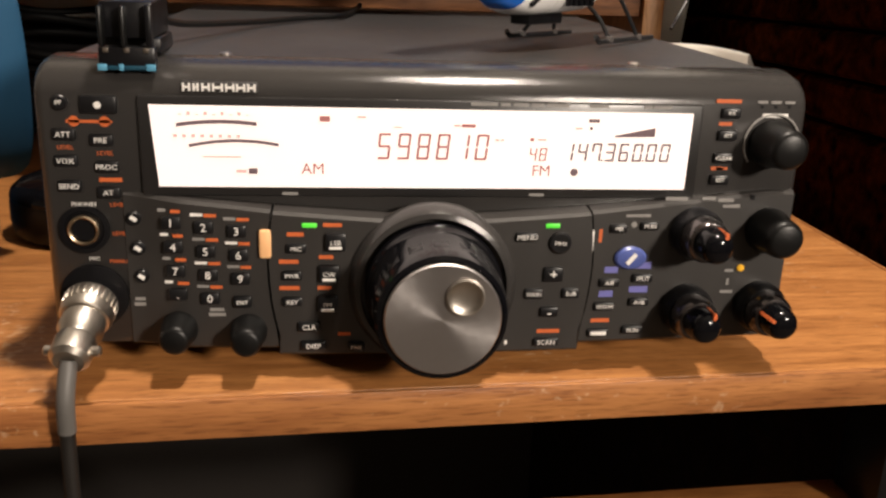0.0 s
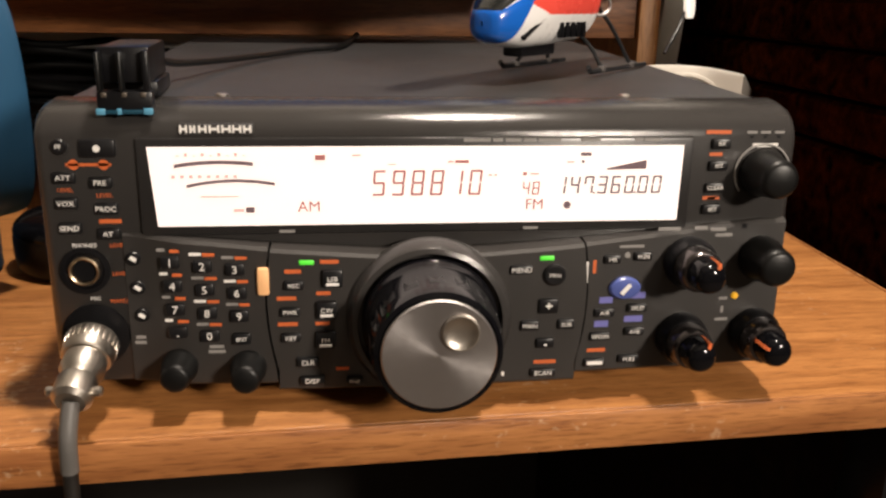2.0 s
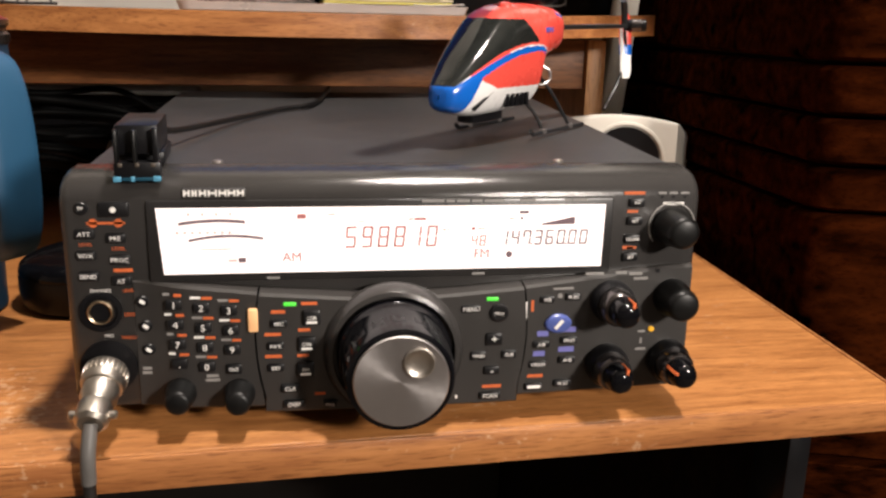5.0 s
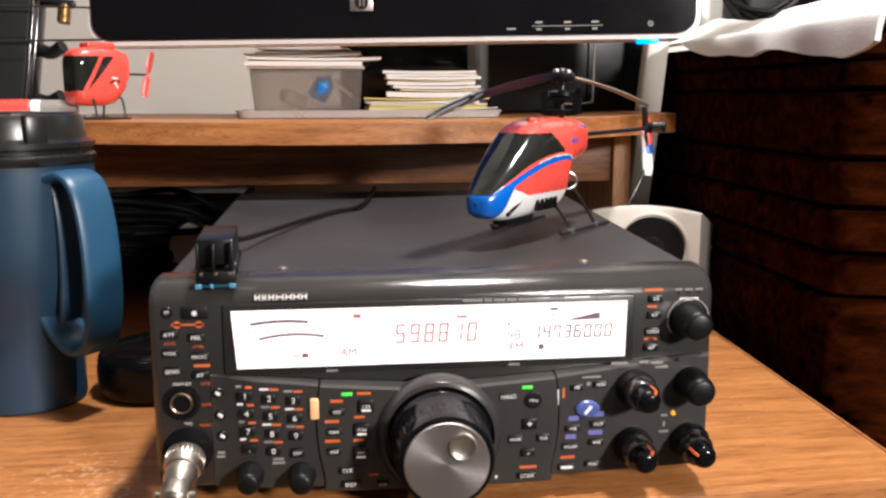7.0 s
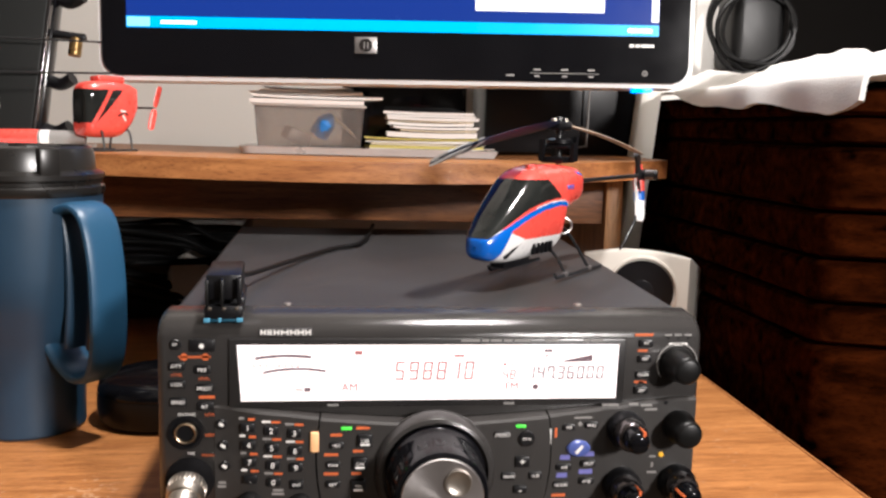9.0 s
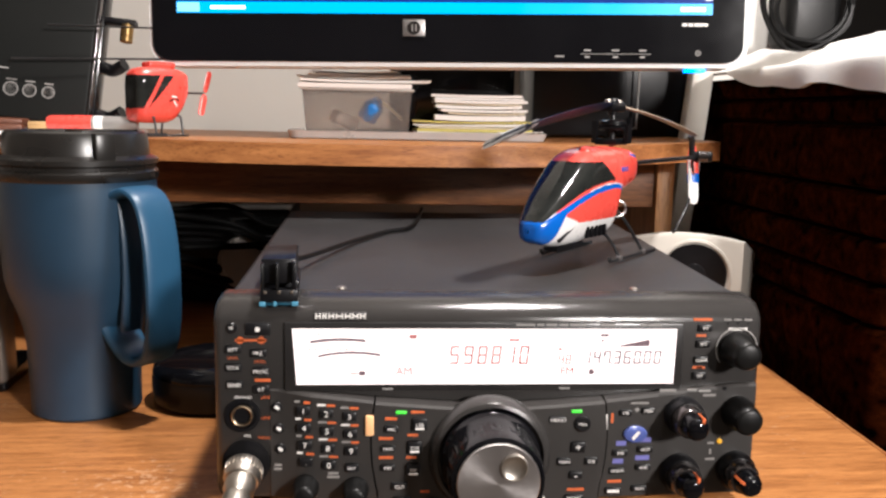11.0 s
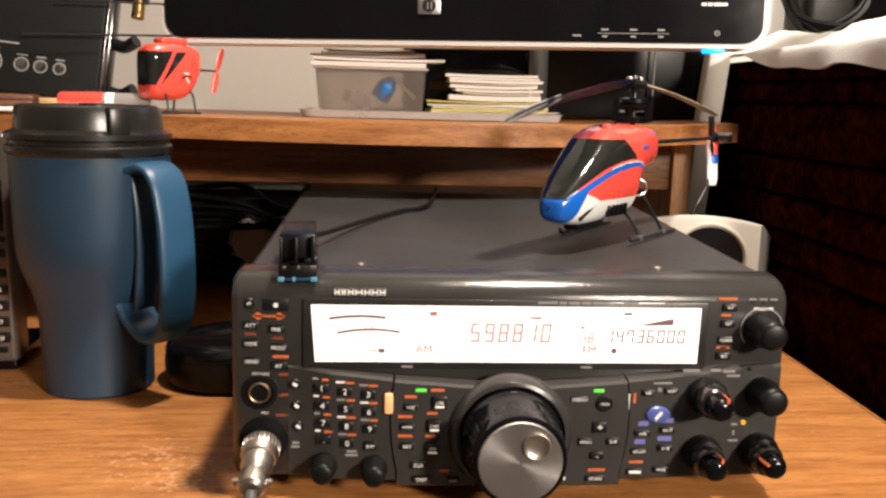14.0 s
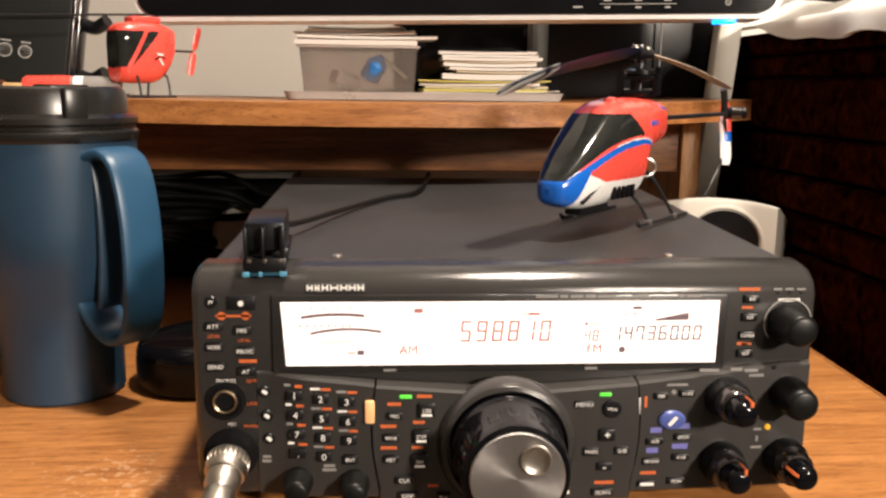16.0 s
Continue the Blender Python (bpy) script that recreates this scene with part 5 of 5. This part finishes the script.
def sheet(x0, x1, y0, y1, z, thick, turn, material, name, label, curl=0.0):
    """One paper or booklet, slightly curled, lying flat."""
    cx, cy = (x0 + x1) / 2, (y0 + y1) / 2
    o = thing(name, (cx, cy, z), label, "paper", group="papers on the tray", turn=turn)
    rows = []
    n = 10
    for i in range(n + 1):
        x = x0 - cx + (x1 - x0) * i / n
        c = curl * (2 * i / n - 1) ** 2
        rows.append([(x, y0 - cy, c), (x, y1 - cy, c), (x, y1 - cy, c + thick), (x, y0 - cy, c + thick)])
    part("leaf", grid_mesh(rows, closed=True, caps=True), material, o, local=True)
    return o


z = SHELF_Z + 0.0032
pile = random.Random(11)
LEAVES = ((0.0022, CREAM, "cream folded paper in the tray"), (0.0016, PAPER, "white envelope in the tray"), (0.0020, NOTE, "yellow note pad under papers"), (0.0018, CREAM, "folded cream envelope in the pile"),
          (0.0024, PAPER, "white envelope with a torn corner"), (0.0012, NOTE, "yellow slip sticking out of the pile"), (0.0046, PAPER, "thick white booklet in the pile"), (0.0014, CREAM, "cream card in the pile"),
          (0.0022, PAPER, "white folded letter in the pile"), (0.0026, PAPER, "white booklet with worn edges"), (0.0012, CREAM, "creamy sheet sticking out"), (0.0024, PAPER, "white folded sheet near the top"),
          (0.0018, PAPER, "curled white leaflet near the top"), (0.0022, PAPER, "white letters on top of the pile"))
for i, (th, mt, lab) in enumerate(LEAVES):
    low = i < 6
    x0 = (-0.021 if low else -0.003) + pile.uniform(-0.003, 0.004) + (0.012 if i == 7 else 0)
    x1 = (0.084 if low else 0.079) + pile.uniform(-0.002, 0.006 if low else 0.002)
    cu = pile.choice((0.0002, 0.0006, 0.0010))
    sheet(x0, x1, 0.386 + pile.uniform(0.0, 0.006), 0.470, z, th, pile.uniform(-6, 6) if low else pile.uniform(-3, 3), mt, "paper", lab, cu)
    z += th + 0.6 * cu + 0.0003
o = sheet(0.048, 0.096, 0.384, 0.400, SHELF_Z + 0.0078, 0.0008, -24, PAPER, "paper", "torn white corner sticking out of the pile", 0.0012)
z = SHELF_Z + 0.0030 + 0.0427
for i, (a, b, th, tn) in enumerate(((-0.128, -0.026, 0.0040, 1), (-0.127, -0.010, 0.0022, 2.5), (-0.126, -0.024, 0.0018, -4), (-0.122, -0.030, 0.0016, 5), (-0.112, -0.034, 0.0014, -8))):
    sheet(a, b, 0.383 + 0.002 * i, 0.468, z, th, tn, PAPER, "paper", "white papers stacked on the plastic box", (0.0002, 0.0010, 0.0016, 0.0006, 0.0014)[i])
    z += th + 0.0009


# ---------------------------------------------------------------- things on the left end of the shelf
def marker():
    k = thing("marker_pen", (-0.288, 0.330, shelf_low(-0.25) + 0.0166 + 0.003), "fat red marker with a grey barrel lying down", "marker", turn=2)
    m = pose(0, 0, 0.0068, 0, 90, 0)
    part("cap", lathe([(0.0, -0.038), (0.0050, -0.0375), (0.0064, -0.035), (0.0068, -0.010), (0.0066, -0.002)], m, 28), HRED, k, "red cap", local=True)
    part("barrel", lathe([(0.0063, -0.002), (0.0063, 0.020), (0.0052, 0.030), (0.0044, 0.034), (0, 0.0345)], m, 28), mat("grey_barrel", (0.22, 0.21, 0.20), 0.4), k, "grey barrel", local=True)
    part("label_band", lathe([(0.0064, 0.000), (0.0064, 0.007)], m, 28), PRINT, k, local=True)
    return k


marker()
z = shelf_low(-0.25) + 0.0167
for i, (x0, x1, y0, tn) in enumerate(((-0.375, -0.268, 0.306, 3), (-0.460, -0.340, 0.296, -4), (-0.455, -0.345, 0.299, 2))):
    o = sheet(x0, x1, y0, y0 + 0.12, z + (0.0016 if i == 2 else 0), 0.0012 if i else 0.0026, tn, PAPER, "loose_paper", "loose white sheet on the oak shelf", 0.0003)
    o["group"] = "papers on the shelf"


def wallet():
    w = thing("wallet", (-0.385, 0.345, shelf_low(-0.25) + 0.0167 + 0.0034), "worn brown leather wallet lying on papers", "wallet", turn=8)
    LEA = mat("brown_leather", (0.10, 0.035, 0.018), 0.4, vary=0.3, scale=60, bump=0.4, fine=600)
    part("lower_half", box(-0.038, 0.038, -0.03, 0.03, 0.0, 0.005, 0.002), LEA, w, local=True)
    part("upper_half", moved(box(-0.037, 0.037, -0.029, 0.03, 0.0055, 0.0105, 0.002), pose(0, 0, 0, 0, 2, 2)), LEA, w, local=True)
    return w


wallet()
o = thing("wood_block", (-0.332, 0.333, shelf_low(-0.25) + 0.0168 + 0.003), "small pale block of bare wood", "block", turn=-6)
part("block", box(-0.008, 0.008, -0.008, 0.010, 0.0, 0.0075, 0.001), wood("pale_pine", (0.45, 0.27, 0.11), (0.6, 0.4, 0.2)), o, local=True)


def panel_device():
    d = thing("desktop_console", (-0.45, 0.37, shelf_low(-0.25) + 0.0167), "dark grey console with round outlined buttons, leaning back", "console")
    f = Matrix.Translation((-0.300, 0.352, shelf_low(-0.25) + 0.0180)) @ pose(0, 0, 0, -12, 5.5, 4)
    FACE = mat("dark_grey_glass", (0.008, 0.0085, 0.008), 0.42, vary=0.15, scale=10, bump=0.01, spec=0.12)
    part("face", moved(box(-0.330, -0.0045, 0.0, 0.010, 0.006, 0.300, 0.002), f), FACE, d)
    part("case", moved(box(-0.332, 0.0, 0.0102, 0.034, 0.0, 0.305, 0.004), f), GLOSS, d)
    part("edge_trim", moved(box(-0.0043, -0.0018, -0.001, 0.010, 0.004, 0.300, 0.0008), f), DARKCHROME, d, "thin dark metal edge trim")
    RING = bpy.data.materials["grey_print"]
    for x, r in ((-0.0915, 0.0100), (-0.0665, 0.0060), (-0.0515, 0.0056), (-0.0365, 0.0052)):
        part("button_ring", moved(lathe([(r, 0.0), (r, 0.0003), (r - 0.0009, 0.0003), (r - 0.0009, 0.0)], pose(x, 0.0, 0.0305, 90), 36), f), RING, d)
        part("button_label", moved(box(x - r * 0.7, x + r * 0.7, -0.0003, 0.0002, 0.0305 + r + 0.0015, 0.0305 + r + 0.0026), f), RING, d)
    part("title_bar", moved(box(-0.110, -0.070, -0.0003, 0.0002, 0.0470, 0.0482), f), RING, d)
    for z, ln in ((0.020, 0.022), (0.062, 0.020), (0.135, 0.020)):
        part("clip", moved(tube([(0.0, 0.02, z), (ln * 0.5, 0.018, z - 0.002), (ln, 0.012, z + 0.003)], 0.0055, 12, 5), f), BLACK, d, "black side clip")
    brass = part("connector", moved(lathe([(0.0055, 0.0), (0.0055, 0.014), (0.004, 0.016)], pose(0.018, 0.016, 0.086), 20), f), mat("brass", (0.55, 0.36, 0.15), 0.25, metal=1.0, bump=0), d, "brass connector")
    part("bracket", moved(box(-0.004, 0.026, 0.012, 0.022, 0.100, 0.106, 0.002), f), BLACK, d)
    part("antenna_rod", tube([(-0.36, 0.349, 0.2395), (-0.17, 0.372, 0.2440)], 0.0009, 8, 2), CARBON, d)
    part("antenna_rod", tube([(-0.33, 0.352, 0.2680), (-0.17, 0.372, 0.2680)], 0.0008, 8, 2), CARBON, d)
    return d


panel_device()


# ---------------------------------------------------------------- right end: speaker, leaning strip, black box, wall plug, towel
IVORY = mat("ivory_plastic", (0.62, 0.59, 0.53), 0.4, vary=0.06, scale=30, bump=0.03)


def speaker():
    s = thing("speaker", (0.243, 0.372, 0.0), "small ivory plastic desktop speaker with a black cone", "speaker", turn=-24)
    def ring(y, x0, x1, z1, rise, inset):
        """A loop round the cabinet with a gently arched top."""
        out = [(x0 + inset, y, 0.0 + inset * 0.3)]
        for i in range(13):
            q = i / 12
            out.append((x0 + inset + (x1 - x0 - 2 * inset) * q, y, z1 - inset + rise * (1 - (2 * q - 1) ** 2)))
        return out + [(x1 - inset, y, 0.0 + inset * 0.3)]

    loops = [ring(-0.0475, -0.052, 0.0425, 0.0955, 0.0055, 0.0025), ring(-0.0465, -0.052, 0.0425, 0.0955, 0.0055, 0.0006), ring(-0.044, -0.052, 0.0428, 0.0955, 0.0055, 0.0), ring(0.030, -0.050, 0.0525, 0.0745, 0.0050, 0.0),
             ring(0.034, -0.048, 0.0505, 0.0720, 0.0050, 0.001)]
    part("cabinet", grid_mesh(loops, closed=True, caps=True), IVORY, s, local=True)
    m = pose(0.002, -0.0475, 0.0640, 90)
    part("ring", lathe([(0.0320, -0.002), (0.0315, 0.0012), (0.0295, 0.0016), (0.0275, 0.0002)], m, 44), IVORY, s, local=True)
    part("cone", lathe([(0.0276, 0.0005), (0.0255, -0.0010), (0.0110, -0.0015), (0.0095, 0.0012), (0.0, 0.0025)], m @ Matrix.Translation((0, 0, 0.0020)), 40), BLACK, s, "black speaker cone", local=True)
    part("lower_grille", box(-0.028, 0.028, -0.0487, -0.0470, 0.008, 0.024, 0.0006), BLACK, s, local=True)
    return s


speaker()

# Strip added in place of the white wall panel behind the black box.
o = thing("white_strip", (0.243, 0.47, 0.0), "leaning white strip standing in for the white panel behind", "strip")
part("strip", moved(box(-0.0115, 0.0115, -0.010, 0.010, 0.0, 0.46, 0.004), Matrix.Translation((0.250, 0.47, 0.002)) @ pose(0, 0, 0, 0, 5.2, 0)), IVORY, o)

o = thing("black_box", (0.18, 0.52, SHELF_Z), "plain black box standing under the monitor", "box")
part("case", box(0.105, 0.292, 0.500, 0.590, SHELF_Z + 0.0035, 0.32, 0.004), BLACK, o)
part("wire_loop", tube([(0.215, 0.490, 0.30), (0.214, 0.490, 0.200), (0.212, 0.488, 0.190), (0.20, 0.486, 0.188), (0.175, 0.486, 0.188)], 0.0011, 8, 6), bpy.data.materials["grey_print"], o, "thin grey wire")


def wall_plug():
    w = thing("power_adapter", (0.43, 0.62, 0.325), "bulky black power adapter in a wall socket", "adapter")
    part("socket_plate", box(0.375, 0.474, 0.609, 0.6195, 0.26, 0.46, 0.003), mat("white_plate", (0.72, 0.70, 0.66), 0.4), w, "white socket plate")
    part("body", box(0.398, 0.462, 0.552, 0.608, 0.280, 0.370, 0.012, 4), RUBBER, w)
    for i in range(4):
        r = 0.041 + 0.0032 * i
        loop = [(0.424 - 0.003 * i + r * math.cos(a) * (1 + 0.07 * math.sin(2 * a + i)), 0.549 - 0.004 * (i % 2), 0.328 + r * (1.0 + 0.08 * math.cos(3 * a + 2 * i)) * math.sin(a)) for a in (2 * math.pi * k / 18 for k in range(19))]
        part("lead_loop", tube(loop, 0.0028, 8, 3), RUBBER, w)
    for z in (0.302, 0.325):
        part("plate_line", box(0.452, 0.473, 0.606, 0.6092, z, z + 0.0022), RUBBER, w)
    return w


wall_plug()


def towel():
    t = thing("towel", (0.50, 0.33, 0.2400), "crumpled white towel lying on the chest", "towel")
    rows = []
    for i in range(97):
        u = i / 96
        y = 0.50 - 0.395 * u
        hang = 0.2435 - 0.026 * max(0.0, (u - 0.12) / 0.88) ** 0.8 + 0.0035 * math.sin(u * 11) + 0.0015 * math.sin(u * 29 + 1) + 0.016 * max(0.0, (u - 0.90) / 0.10)
        hang = min(hang, 0.2445)
        row = []
        for j in range(13):
            q = j / 12
            bend = math.sin(q * math.pi / 2)
            row.append(Vector((0.2805 + 0.0055 * q ** 3 + 0.003 * math.sin(u * 17) * (1 - q) - 0.002 * math.sin(u * 31) * (1 - q), y, hang + (0.2475 - hang) * bend)))
        for j in range(1, 61):
            v = j / 60
            x = 0.286 + 0.40 * v
            fold = noise.noise(Vector((x * 9, y * 13, 0.3))) * 0.011 + noise.noise(Vector((x * 30, y * 34, 2.0))) * 0.004 + noise.noise(Vector((x * 160, y * 160, 5.0))) * 0.0012
            roll = 0.014 * math.exp(-((v - 0.10 - 0.10 * u) / 0.09) ** 2) * (0.4 + 0.6 * math.sin(u * 2.6)) + 0.012 * math.exp(-((v - 0.45) / 0.2) ** 2)
            row.append(Vector((x, y, 0.2455 + max(0.0, 0.006 + 1.4 * fold + roll) * min(1, v * 12) + 0.002)))
        rows.append(row)
    bm = grid_mesh(rows)
    bmesh.ops.solidify(bm, geom=bm.faces[:], thickness=0.0035)
    part("cloth", bm, mat("terry_cotton", (0.74, 0.72, 0.69), 0.95, vary=0.05, scale=80, bump=0.8, fine=700), t)
    return t


towel()

# ---------------------------------------------------------------- cables under the shelf
CABLE = mat("matt_black_cable", (0.002, 0.002, 0.002), 0.6, vary=0.2, scale=80, bump=0.05, spec=0.06)
rng = random.Random(7)
cable_paths = []
for i in range(10):
    z0 = 0.030 + 0.0080 * i
    y0 = 0.425 + 0.02 * rng.random()
    cable_paths.append([(-0.45, y0 + 0.05, z0 + 0.03 * rng.random()), (-0.33, y0, z0 + 0.02 * rng.random()), (-0.26, y0 - 0.03 * rng.random(), z0 + 0.018 * rng.random()),
                        (-0.20, y0 + 0.03 * rng.random(), z0 + 0.014 * (rng.random() - 0.4)), (-0.155, y0 + 0.01, max(0.01, z0 + 0.03 * (rng.random() - 0.5))), (-0.09, 0.43, max(0.012, z0 + 0.02 * (rng.random() - 0.5)))])
for i, pts in enumerate(cable_paths):
    r = (0.0026, 0.0034, 0.0042)[i % 3]
    o = thing("cable", pts[2], "loose black cable tangled behind the radio", "cable", group="cables behind the radio")
    part("lead", tube(pts, r, 10, 8), CABLE, o)
# Made-up black box; it stands for the darkness behind the cables.
o = thing("dark_filler_box", (-0.30, 0.54, 0.0), "matt black filler box added to darken the space behind the cables", "power supply")
part("case", box(-0.50, -0.145, 0.490, 0.60, 0.004, 0.100, 0.004), BLACK, o)
for x in (-0.48, -0.165):
    part("foot", lathe([(0.007, 0.0), (0.008, 0.004)], pose(x, 0.51, 0.0), 16), RUBBER, o)
# Pale disc added where lit wall shows through the tangle.
o = thing("lit_wall_patch", (-0.20, 0.455, 0.045), "pale grey disc standing in for lit wall between the cables", "pouch")
part("pouch", moved(lathe([(0.0, 0.0), (0.022, 0.001), (0.030, 0.007), (0.026, 0.014), (0.0, 0.016)], None, 28), pose(-0.185, 0.460, 0.047, 60, 0, 12)), mat("lit_wall_grey", (0.30, 0.28, 0.25), 0.5), o)

# ---------------------------------------------------------------- under the desk
o = thing("keyboard_tray", (-0.30, 0.25, -0.126), "narrow oak pull-out board under the desk", "tray")
m = Matrix.Translation((0.210, 0.037, 0.031)) @ pose(0, 0, 0, 0, 0, DESK_TURN)
part("board", moved(box(-0.95, 0.0, -0.038, 0.0, -0.126, -0.111, 0.001), m), OAK, o)
part("edge_band", moved(box(-0.95, 0.0, -0.0402, -0.0384, -0.1258, -0.1112, 0.0005), m), OAK_EDGE, o, "oak front edge")
for x in (-0.94, -0.012):
    part("slide_rail", moved(box(x, x + 0.012, -0.034, -0.004, -0.110, -0.049, 0.001), m), BLACK, o)
